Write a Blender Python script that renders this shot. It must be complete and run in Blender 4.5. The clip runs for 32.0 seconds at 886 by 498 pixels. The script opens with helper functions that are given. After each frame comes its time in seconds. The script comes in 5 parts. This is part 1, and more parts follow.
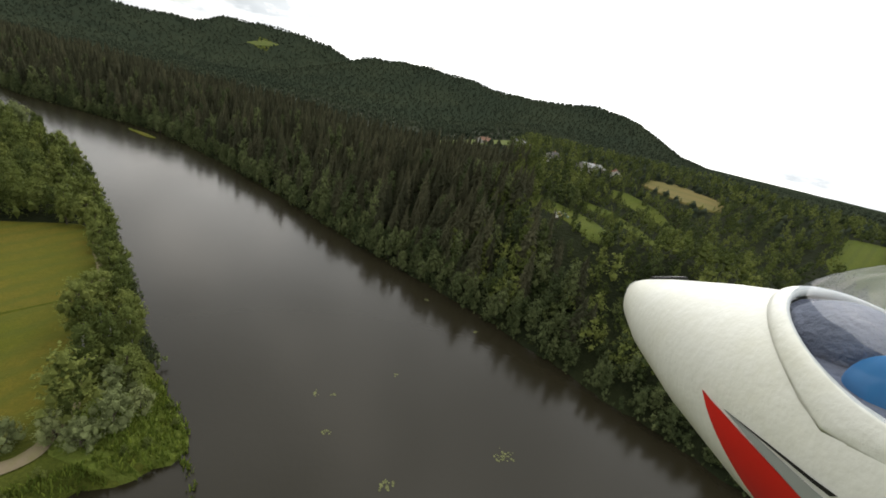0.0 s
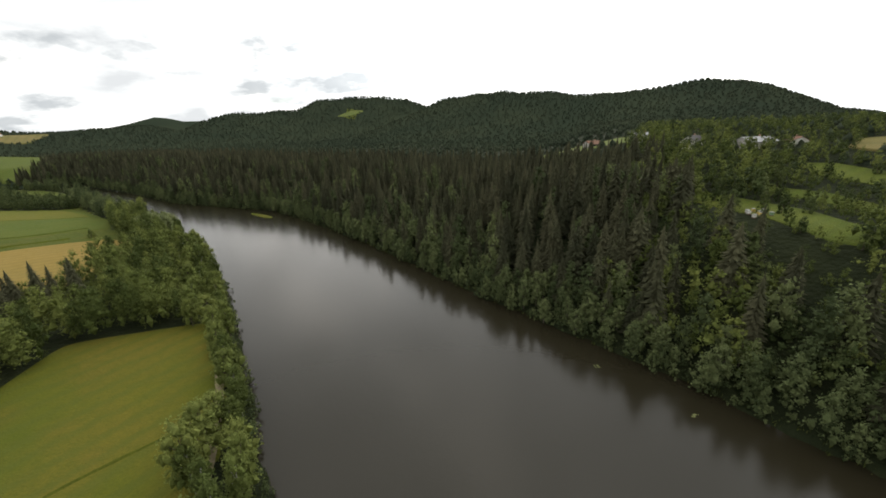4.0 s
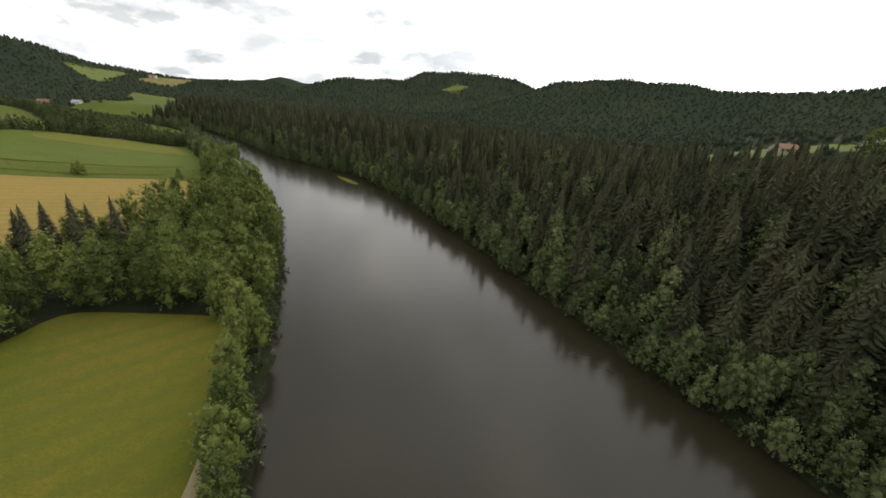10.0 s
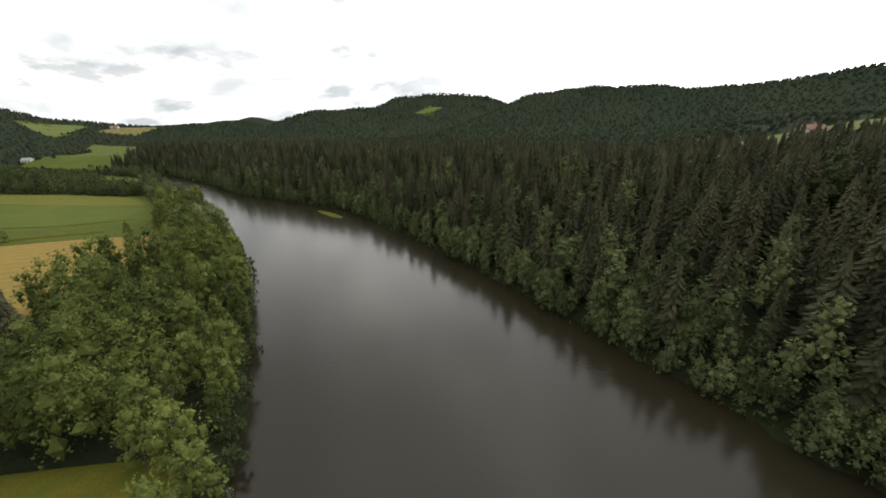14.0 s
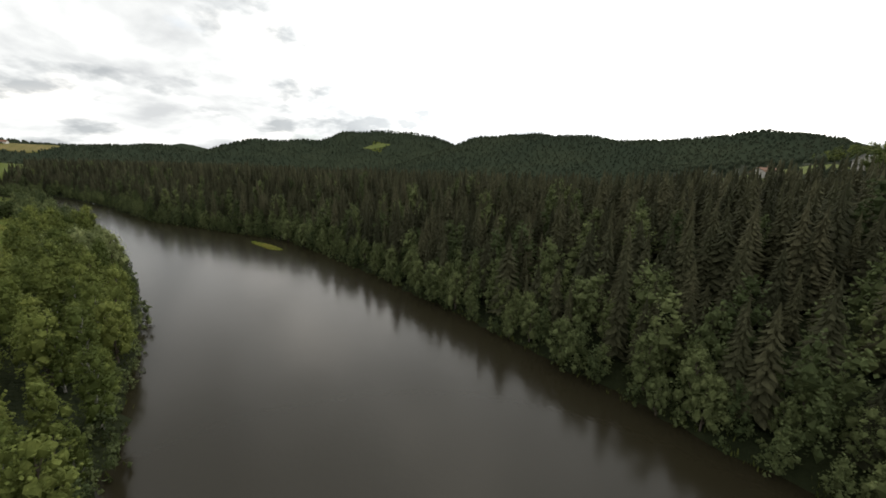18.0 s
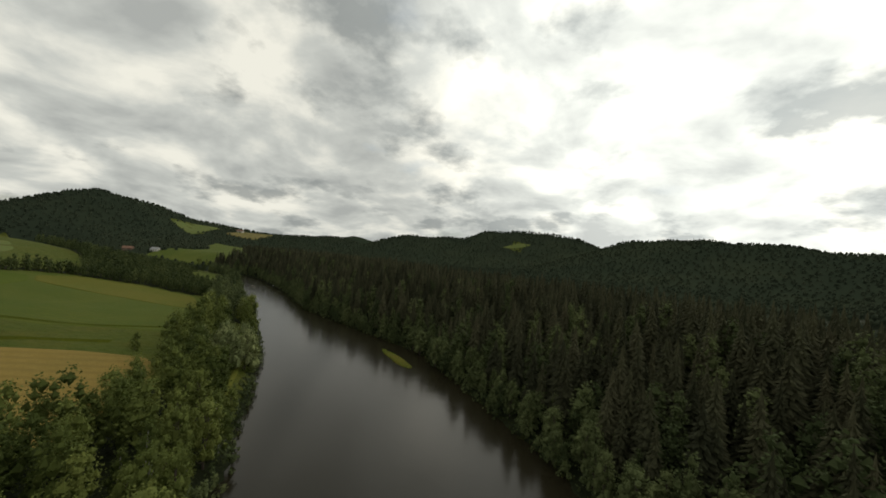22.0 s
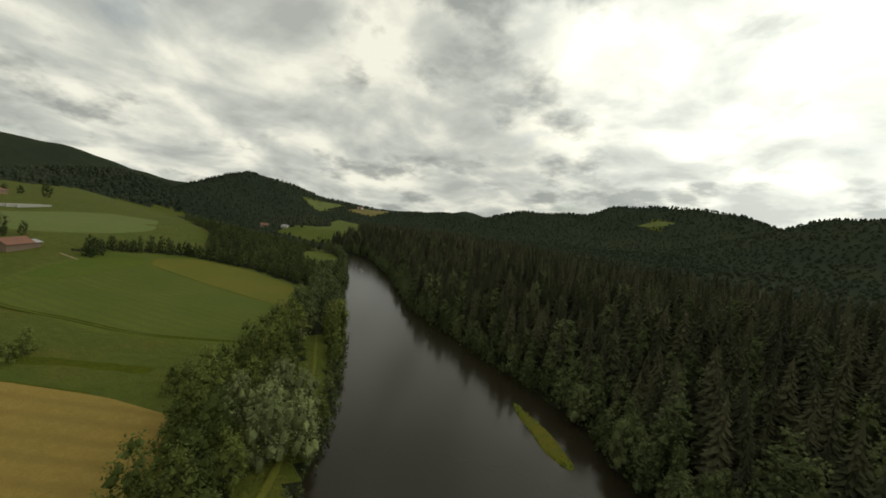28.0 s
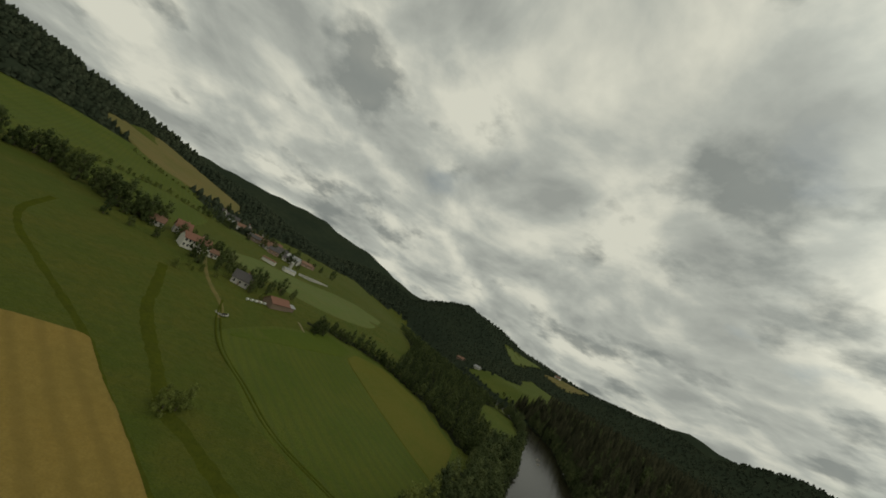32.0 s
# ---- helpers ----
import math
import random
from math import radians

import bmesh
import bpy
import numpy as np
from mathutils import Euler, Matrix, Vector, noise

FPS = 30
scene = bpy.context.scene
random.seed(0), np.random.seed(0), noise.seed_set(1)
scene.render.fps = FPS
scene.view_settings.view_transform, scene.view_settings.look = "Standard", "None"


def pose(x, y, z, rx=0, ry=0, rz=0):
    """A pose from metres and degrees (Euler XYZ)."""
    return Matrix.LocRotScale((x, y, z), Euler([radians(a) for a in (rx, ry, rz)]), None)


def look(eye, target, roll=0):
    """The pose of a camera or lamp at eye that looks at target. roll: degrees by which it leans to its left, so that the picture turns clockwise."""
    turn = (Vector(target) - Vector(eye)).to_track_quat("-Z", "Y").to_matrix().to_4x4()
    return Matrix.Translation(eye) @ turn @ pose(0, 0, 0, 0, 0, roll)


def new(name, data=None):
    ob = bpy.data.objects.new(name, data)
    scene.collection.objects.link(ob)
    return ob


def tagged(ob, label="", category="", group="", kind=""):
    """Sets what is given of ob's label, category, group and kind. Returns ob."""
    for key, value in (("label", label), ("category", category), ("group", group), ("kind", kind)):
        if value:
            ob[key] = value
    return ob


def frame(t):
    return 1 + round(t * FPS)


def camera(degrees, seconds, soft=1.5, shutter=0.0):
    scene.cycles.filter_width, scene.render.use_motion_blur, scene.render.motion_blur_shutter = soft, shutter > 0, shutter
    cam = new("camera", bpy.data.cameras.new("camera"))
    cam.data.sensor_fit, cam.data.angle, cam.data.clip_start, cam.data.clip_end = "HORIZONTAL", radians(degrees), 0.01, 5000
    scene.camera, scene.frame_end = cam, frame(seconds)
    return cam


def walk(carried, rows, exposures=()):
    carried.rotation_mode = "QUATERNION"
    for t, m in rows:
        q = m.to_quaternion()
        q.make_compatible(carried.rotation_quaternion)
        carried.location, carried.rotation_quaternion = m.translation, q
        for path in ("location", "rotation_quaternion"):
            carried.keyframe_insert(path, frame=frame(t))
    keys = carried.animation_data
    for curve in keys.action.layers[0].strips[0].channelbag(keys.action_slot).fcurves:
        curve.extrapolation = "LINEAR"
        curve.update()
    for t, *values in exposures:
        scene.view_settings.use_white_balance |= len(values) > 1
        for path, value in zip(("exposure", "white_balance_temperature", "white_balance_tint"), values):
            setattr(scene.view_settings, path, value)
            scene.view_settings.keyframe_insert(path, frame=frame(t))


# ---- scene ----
# ---------------------------------------------------------------- camera
cam = camera(101.1, 32.0, soft=1.7)
PATH = [
    (0, (0.56, 0.83, 60.47), (2.893, 9.846, 56.840), 13.75),
    (0.5, (0.17, 4.16, 60.05), (1.523, 13.316, 56.276), 10.54),
    (1, (-0.30, 7.73, 59.46), (-0.341, 16.870, 55.391), 6.10),
    (1.5, (-0.92, 11.40, 58.66), (-1.586, 20.575, 54.754), 3.52),
    (2, (-1.88, 15.10, 57.95), (-2.180, 24.523, 54.623), 6.12),
    (2.5, (-2.96, 18.73, 57.36), (-3.322, 28.168, 54.072), 0.73),
    (3, (-4.15, 22.38, 56.81), (-4.521, 31.788, 53.442), 0.93),
    (3.5, (-5.42, 25.97, 56.19), (-5.833, 35.400, 52.900), -1.77),
    (5.5, (-13.02, 40.59, 52.19), (-13.118, 50.112, 49.148), -0.40),
    (6, (-14.37, 43.98, 51.57), (-14.342, 53.404, 48.220), -0.69),
    (6.5, (-15.59, 47.25, 50.96), (-15.309, 56.626, 47.505), 1.32),
    (7, (-16.67, 50.37, 50.34), (-16.325, 59.722, 46.825), 3.53),
    (7.5, (-17.61, 53.43, 49.76), (-17.491, 62.708, 46.031), 3.32),
    (8, (-18.57, 56.48, 49.26), (-18.321, 65.772, 45.585), 9.48),
    (8.5, (-19.56, 59.52, 48.74), (-19.778, 68.853, 45.154), 11.56),
    (9, (-20.65, 62.73, 48.20), (-21.954, 71.937, 44.521), 7.01),
    (9.5, (-21.89, 66.03, 47.64), (-23.771, 75.054, 43.772), 8.12),
    (10, (-23.32, 69.27, 47.16), (-25.666, 78.289, 43.531), 4.54),
    (10.5, (-24.93, 72.41, 46.72), (-27.525, 81.508, 43.474), 1.67),
    (11, (-26.69, 75.53, 46.33), (-29.489, 84.636, 43.294), 1.05),
    (11.5, (-28.53, 78.57, 45.88), (-31.392, 87.721, 43.027), -0.40),
    (12, (-30.50, 81.59, 45.40), (-33.190, 90.741, 42.406), -1.18),
    (12.5, (-32.35, 84.57, 44.89), (-35.003, 93.786, 42.048), -2.71),
    (13, (-34.03, 87.51, 44.22), (-36.749, 96.742, 41.491), -4.28),
    (13.5, (-35.86, 90.39, 43.47), (-38.378, 99.594, 40.477), -2.60),
    (14, (-38.04, 93.27, 42.66), (-40.093, 102.554, 39.570), -1.04),
    (14.5, (-40.41, 96.07, 41.92), (-42.379, 105.309, 38.629), -4.60),
    (15, (-42.69, 98.81, 41.16), (-44.426, 108.032, 37.703), -7.11),
    (15.5, (-44.83, 101.42, 40.32), (-45.718, 110.716, 36.732), -2.42),
    (17.5, (-49.48, 111.59, 36.23), (-49.518, 121.279, 33.757), 8.99),
    (18, (-51.11, 115.12, 35.85), (-51.687, 124.883, 33.759), 1.91),
    (18.5, (-52.72, 118.75, 35.68), (-52.953, 128.657, 34.333), 11.14),
    (19, (-54.12, 122.64, 35.69), (-55.715, 132.449, 34.613), 10.68),
    (19.5, (-55.54, 126.60, 35.96), (-57.441, 136.391, 35.291), 8.26),
    (20, (-57.15, 130.51, 36.46), (-58.901, 140.351, 36.490), 18.25),
    (20.5, (-58.97, 134.28, 37.38), (-61.929, 143.827, 37.162), 16.06),
    (21, (-61.04, 137.98, 38.51), (-65.131, 147.106, 38.393), 12.22),
    (21.5, (-63.50, 141.44, 39.79), (-67.704, 150.512, 39.925), 10.98),
    (22, (-66.14, 144.79, 41.11), (-70.326, 153.864, 41.391), 5.52),
    (22.5, (-68.85, 148.03, 42.22), (-73.302, 156.966, 42.702), 5.57),
    (23, (-71.76, 151.26, 43.23), (-76.269, 160.156, 43.858), 9.36),
    (23.5, (-74.87, 154.59, 44.15), (-79.463, 163.462, 44.632), 4.56),
    (24, (-78.07, 158.05, 44.98), (-82.594, 166.963, 45.298), 8.77),
    (24.5, (-81.29, 161.68, 45.63), (-85.789, 170.603, 45.877), 11.25),
    (26.5, (-94.99, 180.26, 46.22), (-100.505, 188.563, 45.449), 11.38),
    (27, (-98.54, 184.12, 46.60), (-104.988, 191.695, 45.582), 7.87),
    (27.5, (-102.26, 187.69, 46.82), (-109.046, 194.963, 45.812), 7.57),
    (28, (-106.30, 190.99, 47.04), (-112.895, 198.470, 46.332), 6.24),
    (28.5, (-110.40, 194.03, 47.28), (-117.013, 201.521, 47.078), 10.82),
    (29, (-114.39, 196.78, 47.62), (-121.194, 204.107, 48.009), 11.70),
    (29.5, (-118.26, 199.09, 48.03), (-125.380, 206.074, 48.786), 14.39),
    (30, (-122.13, 200.92, 48.50), (-129.862, 207.167, 49.567), 18.08),
    (30.5, (-125.96, 202.53, 48.99), (-134.204, 208.046, 50.239), 18.05),
    (31, (-129.74, 203.92, 49.49), (-138.503, 208.498, 50.997), 21.96),
    (31.5, (-133.47, 205.17, 50.05), (-142.740, 208.569, 51.654), 25.26),
    (32, (-137.22, 206.32, 50.71), (-146.856, 208.345, 52.442), 28.30),
]
walk(cam, [(t, look(eye, target, roll)) for t, eye, target, roll in PATH],
     [(0.0, 0.70, 6600, 10), (7.0, 0.72, 6600, 10), (15.0, 0.74, 6600, 10), (18.0, 0.52, 6650, 10), (21.0, -0.14, 6850, 6), (24.0, -0.42, 7050, 3), (28.0, -0.24, 7150, 2), (30.0, -0.46, 7150, 1), (32.0, -0.74, 7150, 0)])

# ---------------------------------------------------------------- sky and sun
SUN_AZ, SUN_EL = 24.0, 33.0           # degrees from +y towards +x, and above the horizon


def build_world():
    world = bpy.data.worlds.new("overcast_sky")
    world.use_nodes = True
    scene.world = world
    tr = world.node_tree
    tr.nodes.clear()
    out = tr.nodes.new("ShaderNodeOutputWorld")
    sky = tr.nodes.new("ShaderNodeTexSky")
    sky.sky_type, sky.sun_disc = "NISHITA", False
    sky.sun_elevation, sky.sun_rotation = radians(SUN_EL), radians(SUN_AZ)
    blue = tr.nodes.new("ShaderNodeBackground")
    blue.inputs["Strength"].default_value = 0.12
    tr.links.new(sky.outputs[0], blue.inputs["Color"])
    # the cloud deck: a flat layer seen in perspective
    co = tr.nodes.new("ShaderNodeTexCoord")
    up = tr.nodes.new("ShaderNodeSeparateXYZ")
    tr.links.new(co.outputs["Generated"], up.inputs[0])
    rise = tr.nodes.new("ShaderNodeMath")          # how far off the layer is met
    rise.operation, rise.inputs[1].default_value = "MAXIMUM", 0.0
    tr.links.new(up.outputs["Z"], rise.inputs[0])
    lift = tr.nodes.new("ShaderNodeMath")
    lift.operation, lift.inputs[1].default_value = "ADD", 0.30
    tr.links.new(rise.outputs[0], lift.inputs[0])
    flat = tr.nodes.new("ShaderNodeVectorMath")
    flat.operation = "DIVIDE"
    level = tr.nodes.new("ShaderNodeCombineXYZ")
    tr.links.new(up.outputs["X"], level.inputs[0])
    tr.links.new(up.outputs["Y"], level.inputs[1])
    spread = tr.nodes.new("ShaderNodeCombineXYZ")
    for k in range(3):
        tr.links.new(lift.outputs[0], spread.inputs[k])
    tr.links.new(level.outputs[0], flat.inputs[0])
    tr.links.new(spread.outputs[0], flat.inputs[1])
    big = tr.nodes.new("ShaderNodeTexNoise")
    big.inputs["Scale"].default_value, big.inputs["Detail"].default_value, big.inputs["Roughness"].default_value = 2.2, 8, 0.53
    big.inputs["Distortion"].default_value = 0.25
    tr.links.new(flat.outputs[0], big.inputs["Vector"])
    shade = tr.nodes.new("ShaderNodeValToRGB")     # grey bellies to bright thin cloud
    e = shade.color_ramp.elements
    e[0].position, e[0].color = 0.36, (0.47, 0.49, 0.505, 1)
    e[1].position, e[1].color = 0.62, (1.0, 0.985, 0.945, 1)
    mid = e.new(0.49)
    mid.color = (0.66, 0.68, 0.685, 1)
    tr.links.new(big.outputs["Fac"], shade.inputs[0])
    scraps = tr.nodes.new("ShaderNodeTexNoise")    # small darker clouds below the deck
    for key, value in (("Scale", 2.3), ("Detail", 8), ("Roughness", 0.55)):
        scraps.inputs[key].default_value = value
    low = tr.nodes.new("ShaderNodeMapping")
    low.inputs["Location"].default_value, low.inputs["Scale"].default_value = (4.3, 1.9, 0.6), (1.0, 1.0, 1.0)
    tr.links.new(flat.outputs[0], low.inputs[0])
    tr.links.new(low.outputs[0], scraps.inputs["Vector"])
    thick = tr.nodes.new("ShaderNodeMapRange")
    for i, v in enumerate((0.55, 0.65, 0.0, 0.80)):
        thick.inputs[i + 1].default_value = v
    tr.links.new(scraps.outputs["Fac"], thick.inputs[0])
    deeper = tr.nodes.new("ShaderNodeMix")
    deeper.data_type = "RGBA"
    deeper.inputs[7].default_value = (0.30, 0.325, 0.345, 1)
    tr.links.new(thick.outputs[0], deeper.inputs["Factor"])
    tr.links.new(shade.outputs[0], deeper.inputs[6])
    # thin cloud is brighter the nearer it lies to the hidden sun
    toward = tr.nodes.new("ShaderNodeVectorMath")
    toward.operation = "DOT_PRODUCT"
    a, b = radians(SUN_AZ), radians(SUN_EL)
    toward.inputs[1].default_value = (math.sin(a) * math.cos(b), math.cos(a) * math.cos(b), math.sin(b))
    tr.links.new(co.outputs["Generated"], toward.inputs[0])
    glow = tr.nodes.new("ShaderNodeMapRange")
    glow.interpolation_type = "SMOOTHSTEP"
    for i, v in enumerate((0.50, 1.0, 1.06, 1.95)):
        glow.inputs[i + 1].default_value = v
    tr.links.new(toward.outputs["Value"], glow.inputs[0])
    deck = tr.nodes.new("ShaderNodeBackground")
    tr.links.new(deeper.outputs[2], deck.inputs["Color"])
    tr.links.new(glow.outputs[0], deck.inputs["Strength"])
    cover = tr.nodes.new("ShaderNodeValToRGB")     # small blue gaps
    c = cover.color_ramp.elements
    c[0].position, c[0].color = 0.60, (1, 1, 1, 1)
    c[1].position, c[1].color = 0.72, (0.35, 0.35, 0.35, 1)
    gaps = tr.nodes.new("ShaderNodeTexNoise")
    gaps.inputs["Scale"].default_value, gaps.inputs["Detail"].default_value = 1.1, 6
    shift = tr.nodes.new("ShaderNodeMapping")
    shift.inputs["Location"].default_value = (3.1, 7.7, 0)
    tr.links.new(flat.outputs[0], shift.inputs[0])
    tr.links.new(shift.outputs[0], gaps.inputs["Vector"])
    tr.links.new(gaps.outputs["Fac"], cover.inputs[0])
    both = tr.nodes.new("ShaderNodeMixShader")
    tr.links.new(cover.outputs[0], both.inputs[0])
    tr.links.new(blue.outputs[0], both.inputs[1])
    tr.links.new(deck.outputs[0], both.inputs[2])
    tr.links.new(both.outputs[0], out.inputs[0])


build_world()
sun = new("sun", bpy.data.lights.new("sun", "SUN"))
sun.data.energy, sun.data.angle, sun.data.color = 0.85, radians(120), (1.0, 0.96, 0.9)
sun.rotation_euler = (radians(90 - SUN_EL), 0, radians(180 - SUN_AZ))

# ---------------------------------------------------------------- materials


def material(name, base, rough=0.9, vary=(), bump=(), tint=0.0, island=0.0, subsurface=0.0, metal=0.0, spec=0.08, rows=()):
    """A surface of base colour; vary: (scale, amount, other colour) noises in metres; bump: (scale, strength) noises;
    tint: how far the mesh's own 'tint' value lightens or darkens it; island: variation from piece to piece;
    rows: (metres apart, heading, amount, other colour) for drilled or mown lines."""
    m = bpy.data.materials.new(name)
    m.use_nodes = True
    tr = m.node_tree
    bsdf = tr.nodes["Principled BSDF"]
    bsdf.inputs["Roughness"].default_value = rough
    bsdf.inputs["Metallic"].default_value = metal
    bsdf.inputs["Specular IOR Level"].default_value = spec
    col = tr.nodes.new("ShaderNodeRGB")
    col.outputs[0].default_value = (*base, 1)
    last = col.outputs[0]
    geo = tr.nodes.new("ShaderNodeNewGeometry")
    for scale, amount, other in vary:
        n = tr.nodes.new("ShaderNodeTexNoise")
        n.inputs["Scale"].default_value, n.inputs["Detail"].default_value = scale, 5
        tr.links.new(geo.outputs["Position"], n.inputs["Vector"])
        r = tr.nodes.new("ShaderNodeMapRange")
        r.inputs[1].default_value, r.inputs[2].default_value = 0.38, 0.64
        r.inputs[3].default_value, r.inputs[4].default_value = 0.0, amount
        tr.links.new(n.outputs["Fac"], r.inputs[0])
        mix = tr.nodes.new("ShaderNodeMix")
        mix.data_type = "RGBA"
        tr.links.new(r.outputs[0], mix.inputs["Factor"])
        tr.links.new(last, mix.inputs[6])
        mix.inputs[7].default_value = (*other, 1)
        last = mix.outputs[2]
    for apart, heading, amount, other in rows:
        turn = tr.nodes.new("ShaderNodeMapping")
        turn.inputs["Rotation"].default_value = (0, 0, radians(heading))
        tr.links.new(geo.outputs["Position"], turn.inputs[0])
        n = tr.nodes.new("ShaderNodeTexWave")
        for key, value in (("Scale", 0.314 / apart), ("Distortion", 1.2), ("Detail", 3.0), ("Detail Scale", 0.6 * apart)):
            n.inputs[key].default_value = value
        tr.links.new(turn.outputs[0], n.inputs["Vector"])
        r = tr.nodes.new("ShaderNodeMapRange")
        r.inputs[1].default_value, r.inputs[2].default_value = 0.45, 0.95
        r.inputs[3].default_value, r.inputs[4].default_value = 0.0, amount
        tr.links.new(n.outputs["Fac"], r.inputs[0])
        mix = tr.nodes.new("ShaderNodeMix")
        mix.data_type = "RGBA"
        tr.links.new(r.outputs[0], mix.inputs["Factor"])
        tr.links.new(last, mix.inputs[6])
        mix.inputs[7].default_value = (*other, 1)
        last = mix.outputs[2]
    for amount, source in ((tint, "tint"), (island, "island")):
        if amount:
            if source == "tint":
                s = tr.nodes.new("ShaderNodeAttribute")
                s.attribute_name = "tint"
                value = s.outputs["Fac"]
            else:
                value = geo.outputs["Random Per Island"]
            r = tr.nodes.new("ShaderNodeMapRange")
            r.inputs[3].default_value, r.inputs[4].default_value = 1 - amount, 1 + amount
            tr.links.new(value, r.inputs[0])
            hsv = tr.nodes.new("ShaderNodeHueSaturation")
            tr.links.new(r.outputs[0], hsv.inputs["Value"])
            if source == "tint":
                h = tr.nodes.new("ShaderNodeMapRange")
                h.inputs[3].default_value, h.inputs[4].default_value = 0.515, 0.485
                tr.links.new(value, h.inputs[0])
                tr.links.new(h.outputs[0], hsv.inputs["Hue"])
            tr.links.new(last, hsv.inputs["Color"])
            last = hsv.outputs[0]
    tr.links.new(last, bsdf.inputs["Base Color"])
    above = None
    for scale, strength in bump:
        n = tr.nodes.new("ShaderNodeTexNoise")
        n.inputs["Scale"].default_value, n.inputs["Detail"].default_value = scale, 4
        tr.links.new(geo.outputs["Position"], n.inputs["Vector"])
        b = tr.nodes.new("ShaderNodeBump")
        b.inputs["Strength"].default_value, b.inputs["Distance"].default_value = strength, 1 / scale
        tr.links.new(n.outputs["Fac"], b.inputs["Height"])
        if above:
            tr.links.new(above, b.inputs["Normal"])
        above = b.outputs[0]
    if above:
        tr.links.new(above, bsdf.inputs["Normal"])
    if subsurface:      # thin leaves let some light through
        leaf = tr.nodes.new("ShaderNodeBsdfTranslucent")
        tr.links.new(last, leaf.inputs["Color"])
        mix = tr.nodes.new("ShaderNodeMixShader")
        mix.inputs[0].default_value = subsurface
        tr.links.new(bsdf.outputs[0], mix.inputs[1])
        tr.links.new(leaf.outputs[0], mix.inputs[2])
        tr.links.new(mix.outputs[0], tr.nodes["Material Output"].inputs[0])
    return m


def water_material():
    m = bpy.data.materials.new("river_water")
    m.use_nodes = True
    tr = m.node_tree
    bsdf = tr.nodes["Principled BSDF"]
    bsdf.inputs["Base Color"].default_value = (0.016, 0.0138, 0.0078, 1)
    bsdf.inputs["Roughness"].default_value = 0.16
    bsdf.inputs["IOR"].default_value = 1.33
    bsdf.inputs["Specular IOR Level"].default_value = 0.34
    geo = tr.nodes.new("ShaderNodeNewGeometry")
    above = None
    for scale, strength, dist in ((1.1, 0.10, 0.12), (0.25, 0.12, 0.2)):
        n = tr.nodes.new("ShaderNodeTexNoise")
        n.inputs["Scale"].default_value, n.inputs["Detail"].default_value = scale, 3
        tr.links.new(geo.outputs["Position"], n.inputs["Vector"])
        b = tr.nodes.new("ShaderNodeBump")
        b.inputs["Strength"].default_value, b.inputs["Distance"].default_value = strength, dist
        tr.links.new(n.outputs["Fac"], b.inputs["Height"])
        if above:
            tr.links.new(above, b.inputs["Normal"])
        above = b.outputs[0]
    tr.links.new(above, bsdf.inputs["Normal"])
    return m


GRASS = material("meadow_grass", (0.080, 0.096, 0.017), 0.95, ((0.02, 0.6, (0.056, 0.082, 0.012)), (0.07, 0.7, (0.104, 0.098, 0.018)), (0.35, 0.5, (0.052, 0.068, 0.011)), (2.5, 0.5, (0.042, 0.054, 0.010))), ((0.4, 0.5), (1.8, 0.7)))
MEADOW = material("hay_meadow", (0.108, 0.102, 0.012), 0.95, ((0.025, 0.9, (0.066, 0.086, 0.010)), (0.06, 0.7, (0.128, 0.098, 0.018)), (0.6, 0.4, (0.066, 0.076, 0.010)), (3.0, 0.4, (0.054, 0.062, 0.010))), ((2.0, 0.6),), rows=((5.5, 28, 0.5, (0.068, 0.080, 0.014)),))
GREEN = material("young_crop", (0.080, 0.106, 0.019), 0.95, ((0.02, 0.7, (0.106, 0.112, 0.016)), (0.05, 0.8, (0.060, 0.090, 0.012)), (0.5, 0.5, (0.092, 0.096, 0.018)), (2.2, 0.5, (0.046, 0.064, 0.011))), ((1.8, 0.6),), rows=((4.0, 62, 0.35, (0.054, 0.070, 0.018)),))
PALE = material("pale_crop", (0.098, 0.130, 0.034), 0.95, ((0.03, 0.5, (0.098, 0.122, 0.036)), (0.1, 0.5, (0.140, 0.132, 0.048)), (0.4, 0.4, (0.085, 0.105, 0.033))), ((2.0, 0.5),), rows=((9.0, 15, 0.4, (0.090, 0.105, 0.032)),))
WHEAT = material("ripening_grain", (0.225, 0.155, 0.040), 0.95, ((0.05, 0.6, (0.175, 0.135, 0.036)), (0.5, 0.5, (0.26, 0.185, 0.055)), (2.4, 0.4, (0.15, 0.11, 0.03))), ((2.5, 0.7),), rows=((5.0, 47, 0.4, (0.145, 0.106, 0.029)),))
# base darkened so the shade between trees lies partly in the colour
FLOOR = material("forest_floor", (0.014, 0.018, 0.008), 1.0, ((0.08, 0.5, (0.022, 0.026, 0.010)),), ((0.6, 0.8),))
WATER = water_material()
DARKLEAF = material("dark_broadleaf_foliage", (0.064, 0.082, 0.028), 0.75, ((0.9, 0.5, (0.042, 0.058, 0.020)),), (), tint=0.4, island=0.2, subsurface=0.2)
BROAD = material("broadleaf_foliage", (0.112, 0.134, 0.035), 0.75, ((0.9, 0.5, (0.072, 0.096, 0.026)),), (), tint=0.45, island=0.2, subsurface=0.25)
WILLOW = material("grey_willow_foliage", (0.185, 0.212, 0.092), 0.75, ((0.9, 0.5, (0.130, 0.155, 0.058)),), (), tint=0.3, island=0.25, subsurface=0.25)
ALDER = material("grey_alder_foliage", (0.092, 0.112, 0.046), 0.75, ((0.9, 0.5, (0.066, 0.088, 0.034)),), (), tint=0.4, island=0.2, subsurface=0.25)
